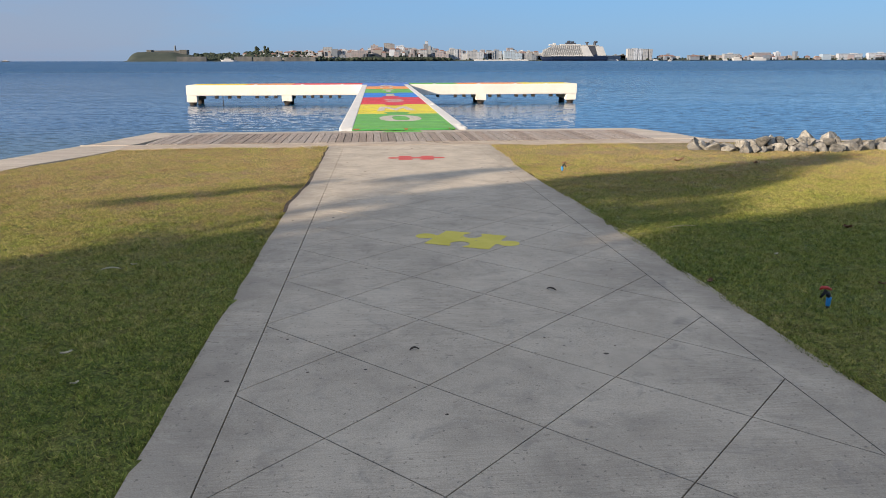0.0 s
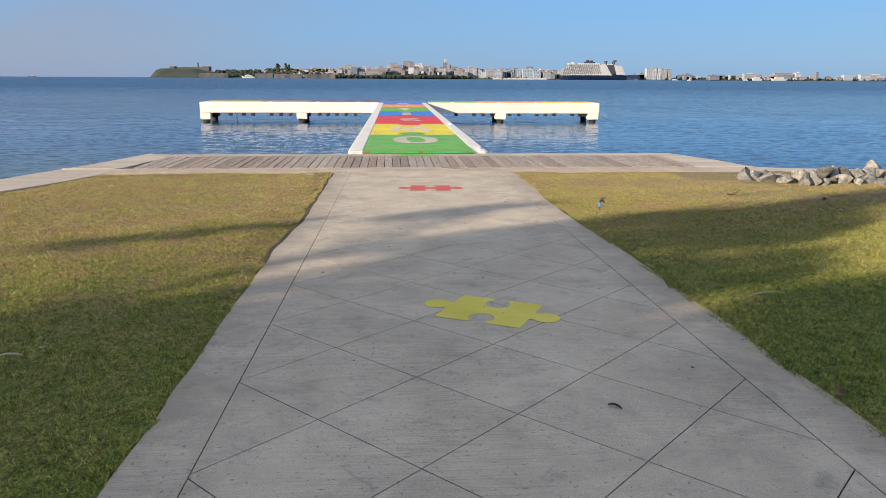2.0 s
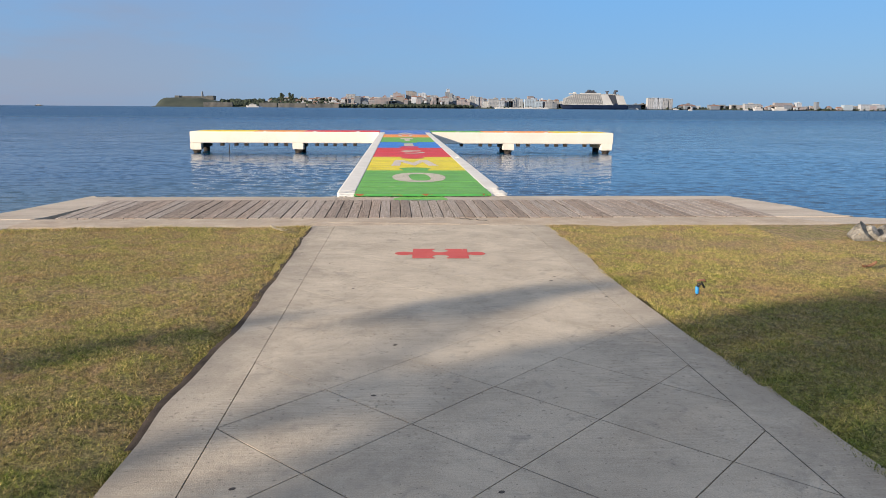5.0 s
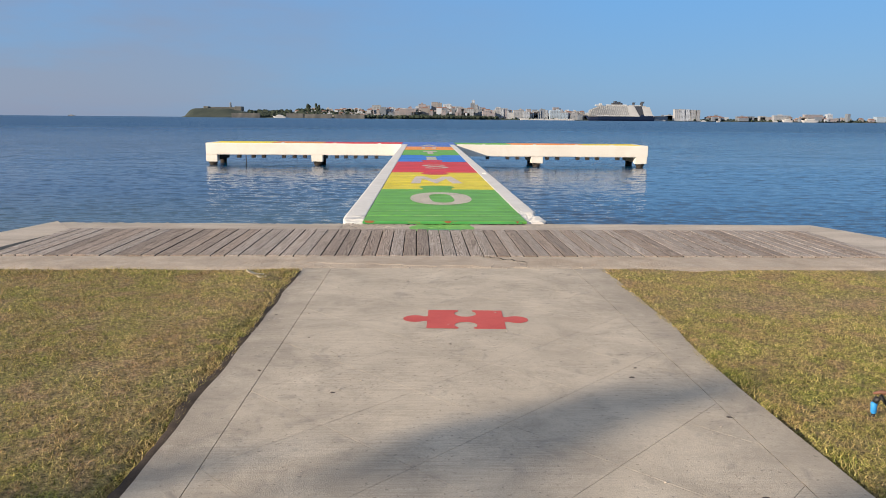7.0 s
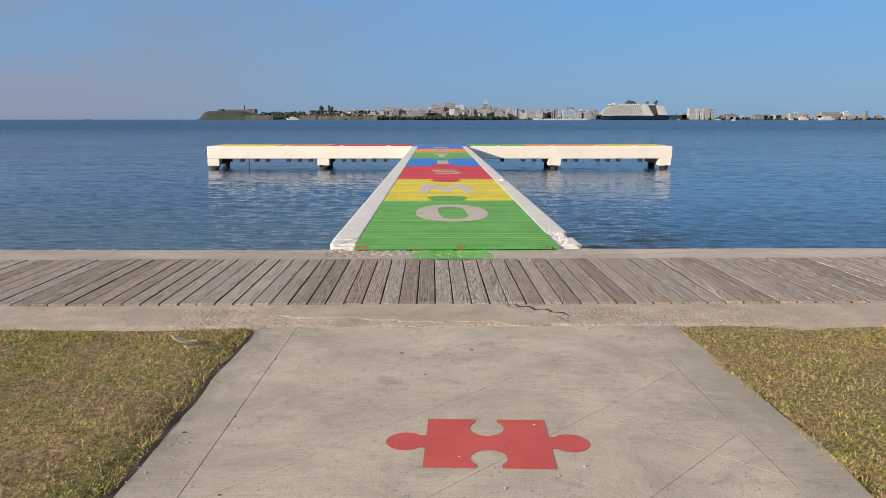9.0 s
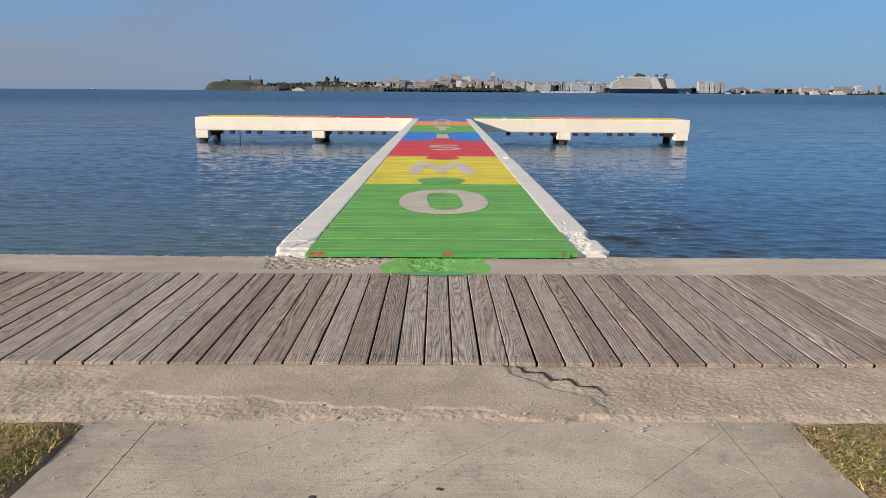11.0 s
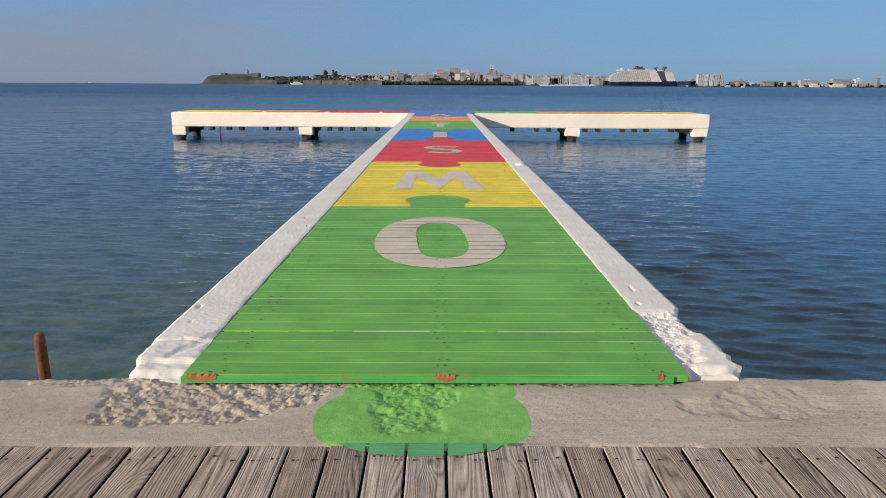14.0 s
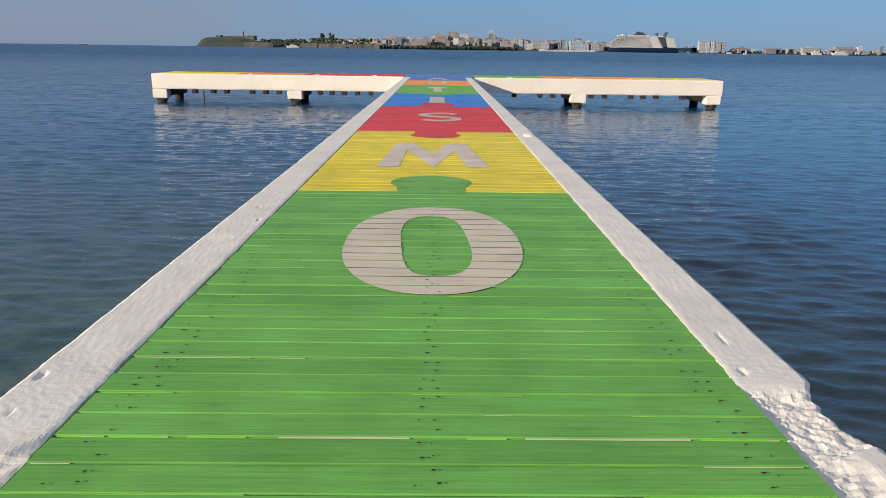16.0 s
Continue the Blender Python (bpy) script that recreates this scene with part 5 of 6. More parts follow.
stalk(-2.73, -11.31, 0.14, 0.1, M_LEAF2, "pale dry stalk lying on the grass")
stalk(1.84 + 0.2, -10.45, 0.3, 0.15, M_STRAW, "long dry stalk lying on the grass")
stalk(-3.0, -13.0, 0.14, 0.5, M_STRAW, "pale dry stalk lying on the grass")
stalk(-0.58, -13.03, 0.05, 0.1, M_TWIG, "short dark twig on the path")
stalk(0.4, -12.1, 0.07, 2.4, M_TWIG, "short dark twig on the path")
for x, y, s_, m, lab in ((4.08, -5.83, 0.085, M_LEAF, "curled brown leaf on bare soil"), (5.03, -6.41, 0.075, M_LEAF, "curled brown leaf on bare soil"), (3.60, -10.56, 0.07, M_LEAF, "brown leaf on the grass"),
                         (1.52, -12.07, 0.04, M_LEAF, "brown leaf at the path's edge"), (-2.0, -3.55, 0.09, M_LEAF2, "pale dry leaf beside the quay"), (-1.9, -3.7, 0.05, M_LEAF2, "pale dry leaf beside the quay"),
                         (-2.4, -12.9, 0.03, M_LEAF2, "small pale leaf on the grass"), (-2.2, -13.3, 0.025, M_LEAF2, "small pale leaf on the grass"), (2.4, -11.4, 0.03, M_LEAF2, "small pale leaf on the grass"),
                         (2.7, -12.2, 0.035, M_LEAF, "brown leaf on the grass"), (-2.6, -11.2, 0.025, M_LEAF2, "small pale leaf on the grass"), (-3.4, -10.9, 0.03, M_LEAF, "brown leaf on the grass")):
    leaf(x, y, s_, m, lab)
# dark specks trodden into the path
for i in range(24):
    x, y = rng.uniform(-1.6, 1.4), rng.uniform(-14.5, -3.4)
    r = rng.uniform(0.005, 0.012)
    bm = bmesh.new()
    bmesh.ops.create_circle(bm, segments=10, radius=r, cap_ends=True)
    for v_ in bm.verts:
        v_.co.x *= 1.5
        v_.co *= 1 + 0.3 * nz(v_.co.x * 60 + i, v_.co.y * 60)
    g = bmesh.ops.extrude_face_region(bm, geom=bm.faces[:])
    for v_ in g["geom"]:
        if isinstance(v_, bmesh.types.BMVert):
            v_.co.z += 0.002
            v_.co.x *= 0.85
            v_.co.y *= 0.85
    ob = thing("gum_spot", "flattened dark spot stuck to the path", "spot", "dark spots on the path", me=finish(bm, "gum_spot", M_TWIG), at=(x, y, slope(y)))
    ob.rotation_euler = (-0.012, 0, rng.uniform(-.4, .4))

rng = random.Random(31)
gv, gf = [], []
stone = bmesh.new()
bmesh.ops.create_icosphere(stone, subdivisions=1, radius=1.0)
stone_v, stone_f = [v_.co.copy() for v_ in stone.verts], [[v_.index for v_ in f_.verts] for f_ in stone.faces]
stone.free()
for i in range(420):
    if i < 250:
        x, y = rng.uniform(-2.2, 2.2), -3.2 + rng.gauss(0, 0.10)
    elif i < 330:
        x, y = -1.55 + rng.gauss(0, 0.12), rng.uniform(-6.5, -3.4)
    else:
        x, y = rng.uniform(-1.7, 1.45), rng.uniform(-15, -3.4)
    z = apron_top(x, y) if y > -3.235 else slope(y)
    r, k = rng.uniform(0.002, 0.007) * (1.5 if i < 250 and rng.random() < 0.15 else 1), len(gv)
    gv += [(x + q.x * r * (1.3 + 0.4 * nz(q.x + i, q.y)), y + q.y * r, z + r * 0.45 + q.z * r * 0.6) for q in stone_v]
    gf += [[k + a_ for a_ in f_] for f_ in stone_f]
thing("gravel", "loose crumbs of stone along the path and quay", "gravel", kind="stuff", me=mesh_of("gravel", gv, gf, M_CONC))

# ---- shade trees on the land behind ----
M_BARK = mineral("tree_bark", (0.10, 0.08, 0.06), (0.22, 0.18, 0.14), 4, 40, 0.95, 1.0)
M_FOLIAGE = simple("tree_leaves", (0.06, 0.10, 0.025), 0.6, 0, 0.4, 3.0)


def shade_tree(across, back, height, blobs, leaf_count, seed):
    """A tree that stands up-sun of the lawn. across: its place square to the sun's way; back: metres up-sun; blobs: (across, along, up, radius)."""
    r_ = random.Random(seed)
    d, nrm = Vector((0.871, 0.491, 0)), Vector((-0.491, 0.871, 0))
    foot = nrm * across - d * back
    foot.z = 0.3
    tree = thing("tree", "leafy shade tree behind the lawn", "tree", "shade trees", at=foot)
    top = height * 0.55
    part("trunk", finish(tube([(0, 0, -0.3), (0.05, 0.02, top * 0.3), (-0.05, 0.05, top * 0.7), (0.0, 0.0, top)], [0.28, 0.22, 0.19, 0.15], 12), "trunk", M_BARK, True), tree)
    for a, b, u, r in blobs:
        c = nrm * a + d * b + Vector((0, 0, u))
        part("limb", finish(tube([(0, 0, top * 0.85), tuple(Vector((0, 0, top)).lerp(c, 0.5) + Vector((0, 0, -0.2))), tuple(c)], [0.11 * min(1.0, r / 0.7), 0.07 * min(1.0, r / 0.7), 0.02], 8), "limb", M_BARK, True), tree)
    verts, faces = [], []
    vol = sum(r ** 2 for *_, r in blobs)
    for a, b, u, r in blobs:
        c = nrm * a + d * b + Vector((0, 0, u))
        for _ in range(int(leaf_count * r * r / vol * min(1.0, 0.45 + r))):
            q = Vector((r_.gauss(0, 1), r_.gauss(0, 1), r_.gauss(0, 1))).normalized() * r * r_.random() ** 0.45
            q.z *= 1.0
            p = c + q
            t1 = Vector((r_.gauss(0, 1), r_.gauss(0, 1), r_.gauss(0, 1))).normalized() * r_.uniform(0.10, 0.2)
            t2 = t1.orthogonal().normalized() * t1.length * 0.6
            k = len(verts)
            verts += [tuple(p - t1), tuple(p + t2), tuple(p + t1), tuple(p - t2)]
            faces.append((k, k + 1, k + 2, k + 3))
    part("crown", mesh_of("crown", verts, faces, M_FOLIAGE), tree)


shade_tree(-8.3, 25, 9.5, [(-0.82, 0, 4.05, 1.3), (-0.22, 0.5, 6.0, 1.05), (2.01, 0.1, 5.76, 0.2), (1.95, 0.1, 5.86, 0.2), (1.95, 0.1, 5.99, 0.2), (0.6, 0, 5.6, 0.4), (-0.05, -0.4, 7.4, 0.5), (-1.6, 0, 4.3, 0.65), (-1.05, 0.2, 5.3, 0.6), (-1.6, 0.1, 5.15, 0.45),
           (2.45, 0, 4.72, 0.17), (2.4, 0, 5.0, 0.2), (2.4, 0.2, 5.25, 0.2), (2.05, 0.3, 5.55, 0.17), (1.78, 0, 5.74, 0.17)], 3300, 1)
shade_tree(-13.7, 25, 11.0, [(2.25, 0, 3.6, 1.4), (2.45, 0.4, 4.7, 1.35), (2.2, 0.2, 5.6, 1.2), (3.5, 0, 5.0, 0.5), (3.75, 0, 5.4, 0.38), (3.85, 0.3, 5.85, 0.42), (2.0, -0.3, 6.9, 1.05), (1.0, 0, 6.7, 1.1), (3.3, 0.2, 8.1, 0.5), (1.9, 0, 8.3, 0.7),
           (-0.6, 0, 3.8, 1.7), (0.5, 0.3, 4.8, 1.5), (-0.6, 0.5, 5.8, 1.8), (-0.6, 0, 7.8, 1.1)], 11500, 2)
shade_tree(-17.8, 24, 11.0, [(0.2, 0, 3.8, 2.3), (0, 0.5, 6.2, 2.4), (0, -0.5, 8.8, 2.2)], 9000, 3)

# ---- the far shore ----
FAR = 2500.0


def fx(b):
    """Metres along the far shore for a bearing unit b, from the headland's tip."""
    p = b - 220
    return 0.9685 * (-831 + 1.8218 * p + 1.597e-4 * p * p) + 2


def fz(b, y):
    """Height above the bay for y units below the skyline datum."""
    return WATER_Z + (109.5 - y) * 1.94


M_HILL = mineral("far_hillside", (0.030, 0.042, 0.036), (0.062, 0.074, 0.060), 0.02, 0.3, 0.95, 0.3, vary=0)
M_CLIFF = mineral("old_sea_wall_stone", (0.065, 0.07, 0.073), (0.135, 0.135, 0.133), 0.03, 0.3, 0.95, 0.3)
M_FARTREE = simple("far_foliage", (0.026, 0.038, 0.024), 0.9, 0, 0.45, 0.05)
M_GLASS_FAR = simple("far_window_glass", (0.16, 0.18, 0.21), 0.35, 0, 0.2, 0.1)
# far wall tones greyed and blued: haze over the bay put into the colour
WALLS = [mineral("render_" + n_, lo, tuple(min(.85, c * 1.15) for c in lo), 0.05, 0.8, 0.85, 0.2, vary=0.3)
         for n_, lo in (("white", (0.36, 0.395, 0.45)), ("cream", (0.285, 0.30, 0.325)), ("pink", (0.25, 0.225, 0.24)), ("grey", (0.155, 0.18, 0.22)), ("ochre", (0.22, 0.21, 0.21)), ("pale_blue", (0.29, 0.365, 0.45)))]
M_TILE = simple("clay_roof", (0.20, 0.115, 0.095), 0.9, 0, 0.3, 0.2)
M_ROOF = simple("flat_roof_grey", (0.30, 0.29, 0.28), 0.9, 0, 0.3, 0.2)
CREST = [(214, 109.3), (226, 107), (231, 98), (243, 92.6), (309, 92.8), (330, 97), (347, 98.5), (420, 97), (480, 95), (560, 94), (640, 93), (662, 89), (720, 89), (760, 94), (800, 98), (900, 101), (1000, 103), (1100, 105), (1300, 104.5), (1600, 104.5)]


def crest(b):
    for (b0, y0), (b1, y1) in zip(CREST, CREST[1:]):
        if b0 <= b <= b1:
            return y0 + (y1 - y0) * (b - b0) / (b1 - b0)
    return CREST[-1][1]


DEPTH = 260.0


def hill(b, t):
    """Terrain height at bearing b and depth t (0 at the shore, 1 at the crest)."""
    low = 4.0 * sm(214, 235, b)
    top_ = fz(b, crest(b)) - WATER_Z
    t = t if b > 360 else min(1.0, t * (1 + 1.2 * sm(360, 330, b)))
    return WATER_Z - 1 + low * min(1, t * 60) + max(0, top_ - low) * sm(0.02, 1.0, t) * (1 + 0.06 * nz(b * 0.05, t * 5))


hv, hf = [], []
NB, NT = 280, 12
for i in range(NB + 1):
    b = 214 + (1640 - 214) * i / NB
    for j in range(NT + 1):
        t = (j / NT) ** 1.5
        hv.append((fx(b) * (1 + t * DEPTH / FAR), FAR + t * DEPTH, hill(b, t)))
    hv.append((fx(b) * (1 + 1.6 * DEPTH / FAR), FAR + DEPTH * 1.6, WATER_Z - 1))
for i in range(NB):
    for j in range(NT + 1):
        a = i * (NT + 2) + j
        hf.append((a, a + NT + 2, a + NT + 3, a + 1))
thing("backdrop", "low hilly far shore across the bay", "far shore", kind="structure", me=mesh_of("backdrop", hv, hf, M_HILL, True))
rng = random.Random(21)
pane = finish(box_bm(-0.5, 0.5, -0.5, 0.5, -0.5, 0.5), "window", M_GLASS_FAR)
wall_meshes = {}


def building(b, width, y_top, t, wall, roof="flat", windows=True, depth=18.0, label="", y_base=None):
    """A far town building. b, width: bearing and width in units; y_top: skyline height; t: how far up the slope."""
    base = hill(b, t) - 1.0 if y_base is None else fz(b, y_base)
    k = 1 + t * DEPTH / FAR
    w = width * 1.95 * k
    h = max(5.0, (fz(b, y_top) - WATER_Z) * k + WATER_Z - base)
    x, y = fx(b) * k, FAR + t * DEPTH - 2
    names = {0: "white", 1: "cream", 2: "pink", 3: "grey", 4: "ochre", 5: "pale blue"}
    ob = thing("building", label or f"{names[wall]} {'flat-roofed' if roof == 'flat' else 'tile-roofed'} town building on the far shore", "building", "far town buildings", at=(x, y, base))
    wm = box_bm(-w / 2, w / 2, -depth / 2, depth / 2, 0, h, 0.15)
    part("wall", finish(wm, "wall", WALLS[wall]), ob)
    if roof == "flat":
        rb = box_bm(-w / 2 - 0.4, w / 2 + 0.4, -depth / 2 - 0.4, depth / 2 + 0.4, h, h + 1.1, 0.1)
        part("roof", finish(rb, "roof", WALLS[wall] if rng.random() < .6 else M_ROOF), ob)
        if rng.random() < 0.6 and w > 12:
            c = rng.uniform(-.25, .25) * w
            part("roof_house", finish(box_bm(c - w * .14, c + w * .14, -3, 3, h + 1.1, h + rng.uniform(3, 5.5), 0.1), "roof_house", WALLS[wall]), ob)
    else:
        rv = [(-w / 2 - .6, -depth / 2 - .6, h), (w / 2 + .6, -depth / 2 - .6, h), (w / 2 + .6, depth / 2 + .6, h), (-w / 2 - .6, depth / 2 + .6, h), (-w / 4, 0, h + 4), (w / 4, 0, h + 4)]
        part("roof", mesh_of("roof", rv, [(0, 1, 5, 4), (1, 2, 5), (2, 3, 4, 5), (3, 0, 4), (3, 2, 1, 0)], M_TILE), ob)
    if windows:
        floors, cols = max(1, int(h / 4.2)), max(2, int(w / 5.0))
        for f_ in range(floors):
            for c in range(cols):
                p = part("window", pane, ob)
                p.scale = (w / cols * 0.5, 0.5, min(2.2, h / floors * 0.5))
                p.location = (-w / 2 + (c + 0.5) * w / cols, -depth / 2 + 0.12, (f_ + 0.55) * h / floors)
    return ob


# landmark blocks
for b, w, yt, t, m in ((586, 24, 86, .35, 1), (613, 10, 89, .4, 0), (632, 17, 92, .3, 2), (668, 20, 83, .7, 2), (690, 18, 79.5, .8, 4), (713, 22, 83.5, .75, 0), (733, 14, 87, .6, 3), (757, 12, 81, .35, 3), (766, 10, 86, .35, 0),
                       (783, 22, 94, .12, 2), (803, 14, 88, .2, 1), (815, 9, 89.5, .2, 2), (841, 28, 92, .12, 1), (868, 14, 91, .2, 3), (881, 14, 90, .2, 3), (907, 31, 92, .06, 5), (938, 20, 96, .05, 1), (905, 16, 87, .3, 2)):
    # stepped masses: a tall core beside a lower wing
    building(b - w * 0.17, w * 0.64, yt + 0.6, t + 0.01, m)
    building(b + w * 0.33, w * 0.42, yt + rng.uniform(2.0, 4.5), t, rng.choice((m, 0, 1, 3)))
building(756, 5, 76, .36, 0, label="slim pale tower above the far town", depth=10)
# terraces of small houses up the hill
for i in range(165):
    b = rng.uniform(430, 665) if i < 115 else rng.uniform(660, 950)
    t = rng.choice((0.25, 0.4, 0.55, 0.7, 0.85, 0.95))
    base_y = 109.5 - (hill(b, t) - WATER_Z) / 1.94
    building(b, rng.uniform(4, 11), base_y - rng.uniform(1.8, 3.6), t, rng.choice((0, 0, 0, 1, 1, 2, 3)), rng.choice(("flat", "flat", "tile")), windows=i % 5 == 0, depth=12)
# the dense middle of the town, block behind block
for i in range(95):
    b = rng.uniform(555, 955)
    t = rng.choice((0.18, 0.3, 0.45, 0.65))
    crown = 96.5 - 3.5 * sm(560, 680, b) * sm(960, 800, b)
    building(b, rng.uniform(5, 15), crown + rng.uniform(-3.5, 5.5), t, rng.choice((0, 1, 1, 2, 2, 3, 4)), rng.choice(("flat", "flat", "flat", "tile")), windows=i % 2 == 0, depth=12)
# pale twin apartment blocks and the low right-hand waterfront
for b, w, yt in ((1113, 10, 89), (1122, 8, 88.5), (1131, 7, 89), (1140, 9, 89.5), (1149, 6, 90)):
    building(b, w, yt, .05, rng.choice((0, 1)), label="tall white apartment block on the far waterfront")
for i in range(58):
    b = rng.uniform(1160, 1600)
    building(b, rng.uniform(7, 22), rng.uniform(99.5, 104.2), rng.choice((.02, .1, .25, .5)), rng.choice((0, 1, 2, 2, 3, 3, 4)), rng.choice(("flat", "flat", "tile")), windows=i % 2 == 0, depth=14)
for b, w, yt, m in ((1292, 30, 98, 1), (1345, 32, 96, 2), (1372, 10, 95.5, 0), (1404, 5, 94, 3), (1500, 46, 98, 0), (1548, 36, 96.5, 0), (1575, 30, 98, 0)):
    building(b, w, yt, .03, m)
building(1458, 17, 99, .02, 5, label="blue warehouse on the far waterfront", depth=20, windows=False)
for i in range(16):
    building(rng.uniform(955, 1110), rng.uniform(8, 16), rng.uniform(98, 102), .3, rng.choice((0, 1, 3)), "flat", windows=False, depth=14)

# fortress, its lighthouse, and the old stone walls along the shore
fort = thing("fortress", "old stone fortress on the grassy headland", "fortress", at=(fx(277), FAR + 150, 0))
kf = 1 + 150 / FAR
part("rampart", finish(box_bm(-62 * kf, 62 * kf, -15, 15, fz(277, 98) * kf, fz(277, 91.5) * kf, 1.0), "rampart", M_CLIFF), fort)
part("bastion", finish(box_bm(-64 * kf, -48 * kf, -20, 15, fz(277, 98) * kf, fz(277, 90.6) * kf, 1.0), "bastion", M_CLIFF), fort)
part("bastion", finish(box_bm(40 * kf, 64 * kf, -20, 15, fz(277, 98) * kf, fz(277, 90.4) * kf, 1.0), "bastion", M_CLIFF), fort)
part("lighthouse", finish(tube([(24, 0, fz(277, 92) * kf), (24, 0, fz(277, 86) * kf), (24, 0, fz(277, 85.8) * kf), (24, 0, fz(277, 83) * kf)], [4, 3, 4, 1.5], 12), "lighthouse", WALLS[3]), fort, "slim grey lighthouse")
for b0, b1, yt, lab in ((314, 367, 101.5, ""), (416, 448, 101.5, ""), (450, 500, 102, ""), (505, 560, 102.5, "")):
    w = fx(b1) - fx(b0)
    bm = box_bm(-w / 2, w / 2, -5, 5, WATER_Z - 1, fz(b0, yt), 0.4)
    bmesh.ops.subdivide_edges(bm, edges=[e for e in bm.edges if e.calc_length() > 40], cuts=14)
    for v_ in bm.verts:
        v_.co.y += 3 * nz(v_.co.x * 0.05, b0)
        v_.co.z += 0.8 * nz(v_.co.x * 0.06, b0 + 3)
    thing("city_wall", "weathered stone sea wall below the old town", "wall", "old sea walls", me=finish(bm, "city_wall", M_CLIFF), at=((fx(b0) + fx(b1)) / 2, FAR - 4, 0))

# far woods: many small clumps
wv, wf = [], []
ico = bmesh.new()
bmesh.ops.create_icosphere(ico, subdivisions=1, radius=1.0)
ico_v, ico_f = [v_.co.copy() for v_ in ico.verts], [[v_.index for v_ in f_.verts] for f_ in ico.faces]
ico.free()
for i in range(1600):
    if i < 330:
        b, t, r = rng.uniform(346, 425), rng.uniform(0.1, 0.95), rng.uniform(3, 8)
    elif i < 560:
        b, t, r = rng.uniform(435, 485), rng.uniform(0.3, 1.0), rng.uniform(4, 9)
    elif i < 760:
        b, t, r = rng.uniform(480, 660), rng.uniform(0.1, 1.0), rng.uniform(3, 7)
    elif i < 980:
        b, t, r = rng.uniform(635, 780), rng.uniform(0.03, 0.3), rng.uniform(4, 8)
    elif i < 1250:
        b, t, r = rng.uniform(780, 1600), rng.uniform(0.02, 0.6), rng.uniform(2, 5)
    elif i < 1500:
        b, t, r = rng.uniform(555, 800), rng.uniform(0.02, 0.17), rng.uniform(3, 8)
    else:
        b, t, r = rng.uniform(1160, 1600), rng.uniform(0.0, 0.1), rng.uniform(2.5, 5)
    k = 1 + t * DEPTH / FAR
    c = Vector((fx(b) * k, FAR + t * DEPTH - 10, hill(b, t) + r * 0.55))
    n0 = len(wv)
    for q in ico_v:
        s_ = r * (1 + 0.45 * nz(q.x * 2 + i, q.y * 2, q.z * 2))
        wv.append((c.x + q.x * s_, c.y + q.y * s_, c.z + q.z * s_ * 0.8))
    wf += [[n0 + a for a in f_] for f_ in ico_f]
for b, yt in ((454, 84.5), (458, 86), (471, 83.5), (475, 86), (758, 92), (764, 94), (731, 94)):
    for j in range(7):
        r = rng.uniform(3, 6)
        c = Vector((fx(b) * 1.06 + rng.uniform(-4, 4), FAR + 160, fz(b, yt + 1 + j * 1.4)))
        n0 = len(wv)
        wv += [(c.x + q.x * r, c.y + q.y * r, c.z + q.z * r) for q in ico_v]
        wf += [[n0 + a for a in f_] for f_ in ico_f]
thing("far_woods", "dark green trees among the far town", "trees", kind="stuff", me=mesh_of("far_woods", wv, wf, M_FARTREE))

# ---- ships and boats ----
M_HULL = simple("navy_hull_paint", (0.008, 0.016, 0.045), 0.4, 0, 0.2, 0.05)
M_SHIP = simple("white_ship_paint", (0.46, 0.465, 0.47), 0.5, 0, 0.08, 0.05)
M_BALC = simple("shaded_balcony_glass", (0.17, 0.18, 0.19), 0.3, 0, 0.3, 0.3)
M_GREYSHIP = simple("dark_ship_fittings", (0.05, 0.055, 0.07), 0.5, 0, 0.2, 0.2)


def hull_mesh(length, beam, h, mat, rake=0.06):
    """A ship's hull with raked bow (towards -x) and flared sides."""
    verts, faces, n = [], [], 24
    for i in range(n + 1):
        u = i / n
        half = beam / 2 * min(1.0, (u / 0.16) ** 0.6 if u < 0.16 else 1.0) * (1 - 0.12 * sm(0.9, 1.0, u))
        for z, k_, shift_ in ((-2.0, 0.7, rake), (h * 0.4, 0.92, rake * 0.5), (h + 2.5 * sm(0.15, 0, u), 1.0, 0.0)):
            x = -length / 2 + length * (u + (1 - u) ** 6 * shift_)
            verts += [(x, -half * k_, z), (x, half * k_, z)]
    for i in range(n):
        a, b = i * 6, (i + 1) * 6
        faces += [(a, b, b + 2, a + 2), (a + 2, b + 2, b + 4, a + 4), (a + 1, a + 3, b + 3, b + 1), (a + 3, a + 5, b + 5, b + 3), (a + 4, b + 4, b + 5, a + 5)]
    faces += [(0, 2, 4, 5, 3, 1), (n * 6, n * 6 + 1, n * 6 + 3, n * 6 + 5, n * 6 + 4, n * 6 + 2)]
    me = mesh_of("hull", verts, faces, mat)
    bm = bmesh.new()
    bm.from_mesh(me)
    return finish(bm, "hull", mat)


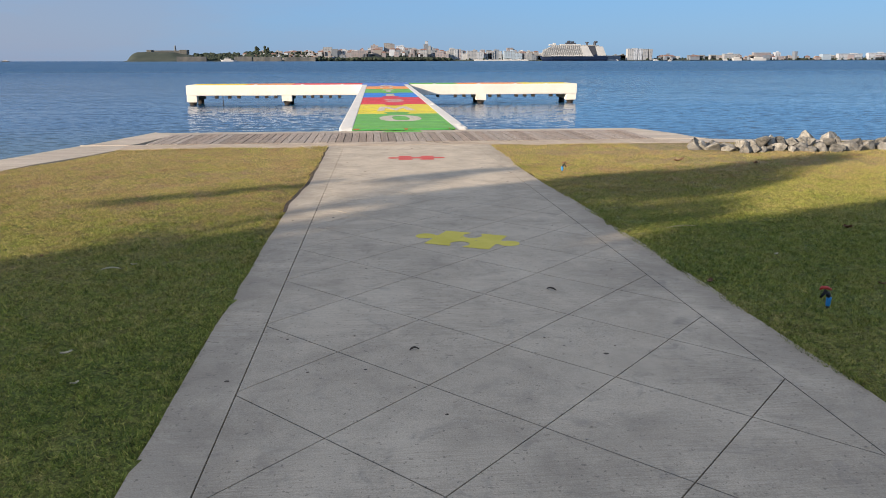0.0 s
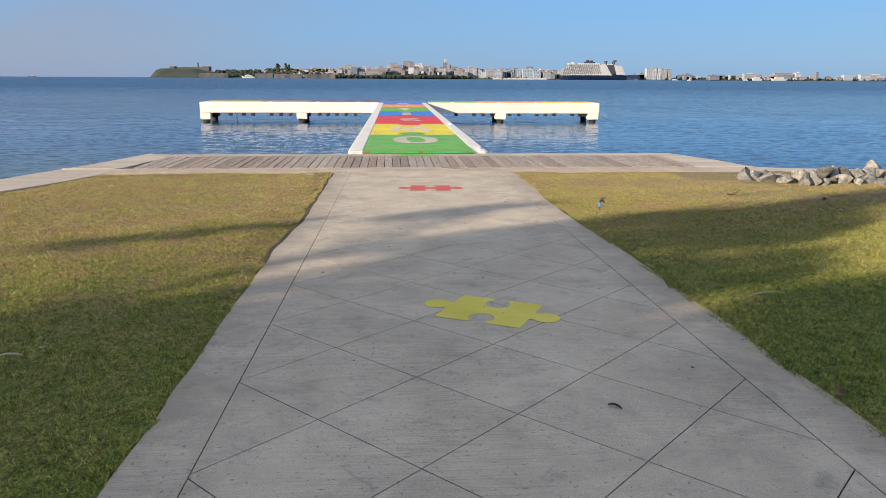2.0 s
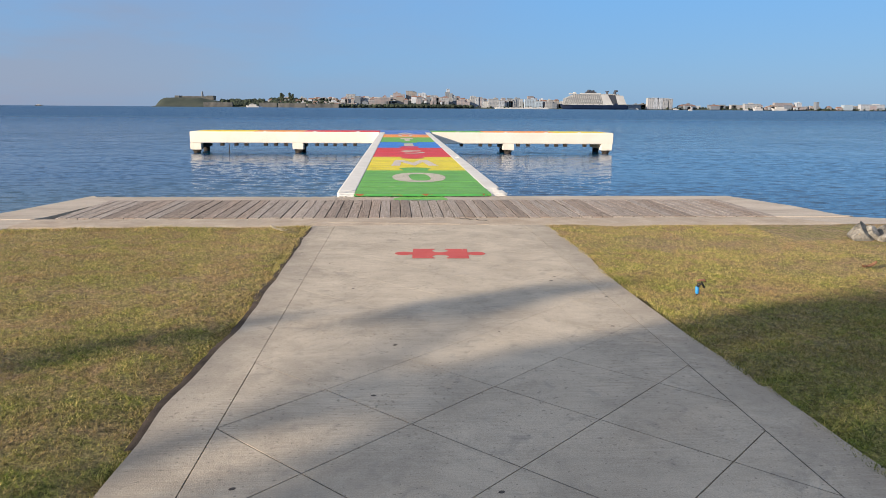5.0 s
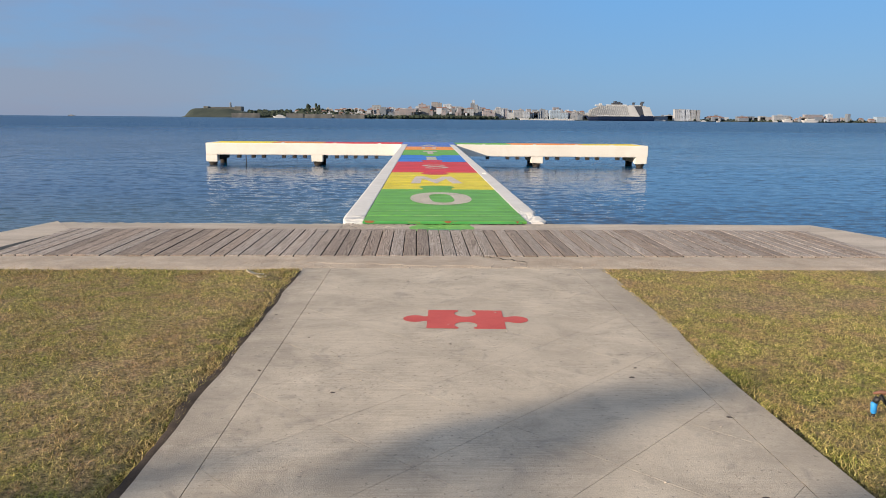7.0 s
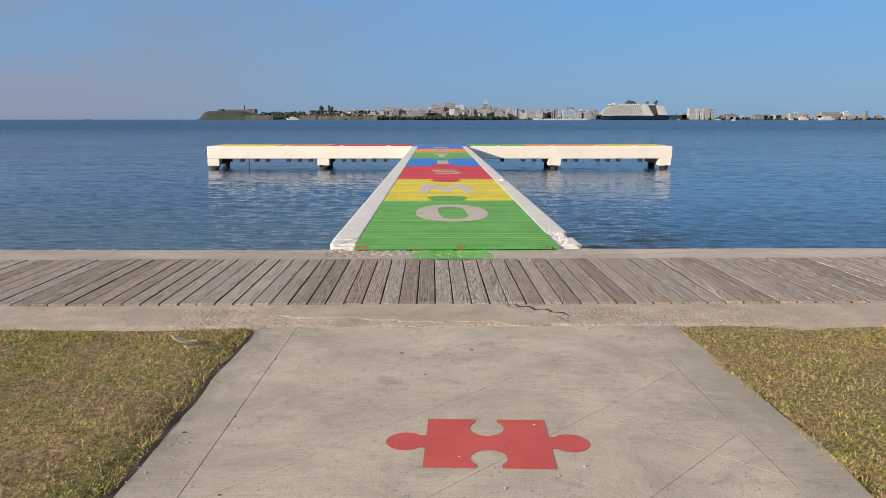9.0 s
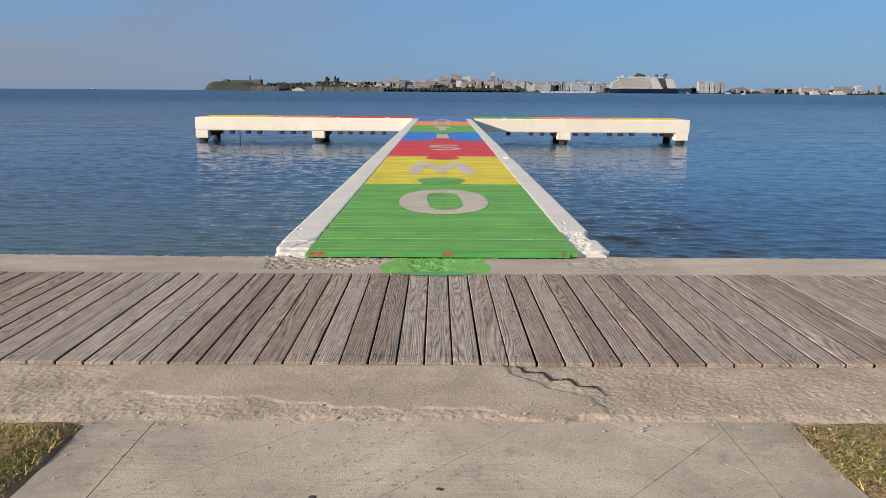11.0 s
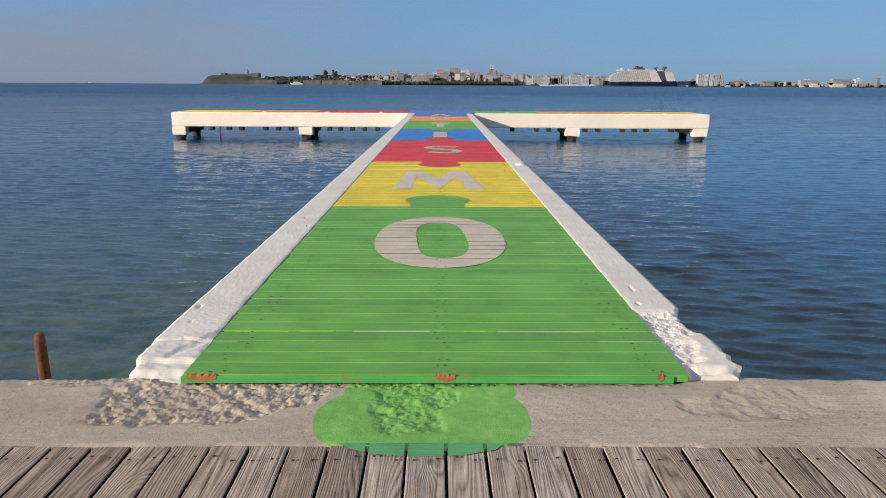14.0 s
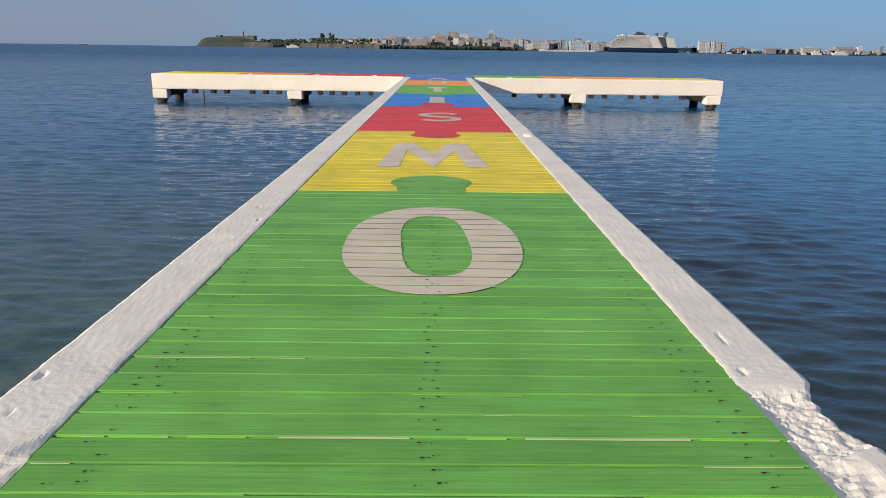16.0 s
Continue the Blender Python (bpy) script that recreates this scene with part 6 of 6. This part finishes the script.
cruise = thing("cruise_ship", "large cruise ship with a navy hull and white terraced decks, moored", "ship", at=((fx(950) + fx(1067)) / 2 , FAR - 40, WATER_Z))
L = fx(1067) - fx(950)
part("hull", hull_mesh(L, 32, 14.5, M_HULL), cruise, "navy blue hull")
for i in range(11):
    z0 = 14.5 + i * 3.3
    a = -L * (0.462 - 0.004 * i - (0.028 * (i - 6) if i > 6 else 0))
    b = L * (0.492 - 0.0125 * i)
    part("deck", finish(box_bm(a, b, -15.5, 15.5, z0, z0 + 1.3, 0.2), "deck", M_SHIP), cruise, "white deck edge")
    part("balcony_deck", finish(box_bm(a + 2.5, b - 2.5, -14.3, 14.3, z0 + 1.3, z0 + 3.3), "balcony_deck", M_BALC), cruise, "shaded cabin balcony level")
    for c in range(int((b - a) / 7)):
        part("bulkhead", finish(box_bm(a + 3 + c * 7, a + 4.4 + c * 7, -15.2, -14.2, z0 + 1.3, z0 + 3.3), "bulkhead", M_SHIP), cruise)


def slant(x_top, w_top, x_foot, w_foot, z_top, z_foot, y0, y1):
    """A leaning plate on the ship's side."""
    v = [(x_top, y0, z_top), (x_top + w_top, y0, z_top), (x_foot + w_foot, y0, z_foot), (x_foot, y0, z_foot)]
    v += [(p[0], y1, p[2]) for p in v]
    return v, [(0, 3, 2, 1), (4, 5, 6, 7), (0, 1, 5, 4), (1, 2, 6, 5), (2, 3, 7, 6), (3, 0, 4, 7)]


part("slanted_fin", mesh_of("slanted_fin", *slant(L * 0.085, 24, L * 0.135, 33, 50, 15, -16.4, -15.5), M_SHIP), cruise, "broad slanted white fin")
part("slanted_fin", mesh_of("slanted_fin", *slant(L * 0.305, 26, L * 0.345, 30, 47, 17, -16.4, -15.5), M_SHIP), cruise, "broad slanted white fin near the stern")
part("stern_gap", mesh_of("stern_gap", *slant(L * 0.195, 24, L * 0.285, 14, 49, 14.6, -16.2, -15.45), M_GREYSHIP), cruise, "dark recess between the fins")
part("stern_hull", mesh_of("stern_hull", *slant(L * 0.30, L * 0.155, L * 0.28, L * 0.205, 21, 13, -16.3, -15.3), M_HULL), cruise, "navy blue raised stern")
for x0, x1, z0, z1, m in ((-.36, -.26, 50, 54, M_SHIP), (-.30, -.27, 54, 58, M_SHIP), (-.20, .10, 50, 54.5, M_SHIP), (-.12, .02, 54.5, 60, M_GREYSHIP), (-.09, -.055, 60, 66, M_GREYSHIP), (-.035, .0, 60, 64, M_GREYSHIP),
                          (.015, .03, 54, 59, M_GREYSHIP), (.19, .205, 50, 60, M_GREYSHIP), (.18, .215, 59, 62, M_GREYSHIP), (.30, .325, 47, 61, M_GREYSHIP), (.31, .345, 59, 65, M_GREYSHIP), (.12, .30, 50, 52.5, M_SHIP)):
    part("superstructure_block", finish(box_bm(L * x0, L * x1, -8, 8, z0, z1, 0.6), "superstructure_block", m), cruise)
boat_mesh = finish(box_bm(0, 8, -17.2, -15.7, 15, 18, 0.7), "lifeboat", M_SHIP)
for i in range(12):
    part("lifeboat", boat_mesh, cruise).location.x = -L * .34 + i * 11


def boat(b, length, h, dist, label, mat=M_SHIP, mast=False, category="boat"):
    k = dist / FAR
    ob = thing("boat", label, category, "boats in the bay", at=(fx(b) * k, dist, WATER_Z))
    part("hull", hull_mesh(length, length * 0.22, h * 0.45, mat, 0.12), ob)
    part("cabin", finish(box_bm(-length * .22, length * .32, -length * .08, length * .08, h * 0.45, h * 0.8, h * 0.05), "cabin", M_SHIP), ob)
    part("wheelhouse", finish(box_bm(-length * .12, length * .12, -length * .06, length * .06, h * 0.8, h * 1.1, h * 0.05), "wheelhouse", M_BALC if not mast else M_SHIP), ob)
    if mast:
        part("mast", finish(tube([(0, 0, h), (0, 0, h * 3.2)], h * 0.05, 6), "mast", M_SHIP), ob)
        v = [(0.4, -0.05, h * 1.2), (length * .42, -0.05, h * 1.2), (0.4, -0.05, h * 3.0)]
        v += [(p[0], 0.05, p[2]) for p in v]
        part("sail", mesh_of("sail", v, [(0, 1, 2), (5, 4, 3), (0, 3, 4, 1), (1, 4, 5, 2), (2, 5, 3, 0)], M_SHIP), ob)


boat(402, 42, 11, 2380, "white ferry crossing the bay", category="ferry")
boat(416, 18, 4, 2390, "small white launch on the bay")
boat(1187, 9, 3.2, 1500, "small white sailing boat", mast=True)
boat(1303, 36, 15, 2440, "white motor yacht at anchor", category="yacht")
boat(1340, 56, 15, 2420, "long white motor yacht at anchor", category="yacht")
boat(1283, 18, 6, 2440, "small white motor boat")
boat(5, 24, 5, 2480, "dark distant boat on the horizon", M_GREYSHIP)
for b in (845, 852, 860, 868, 877, 886, 895, 903, 912, 920, 930, 1080, 1090, 1160):
    boat(b, rng.uniform(16, 30), rng.uniform(5, 9), 2470, "white boat moored at the far marina")
# low quay shed beside the ship
building(1083, 28, 101.5, .01, 3, label="low grey quay building on the far waterfront", windows=False)
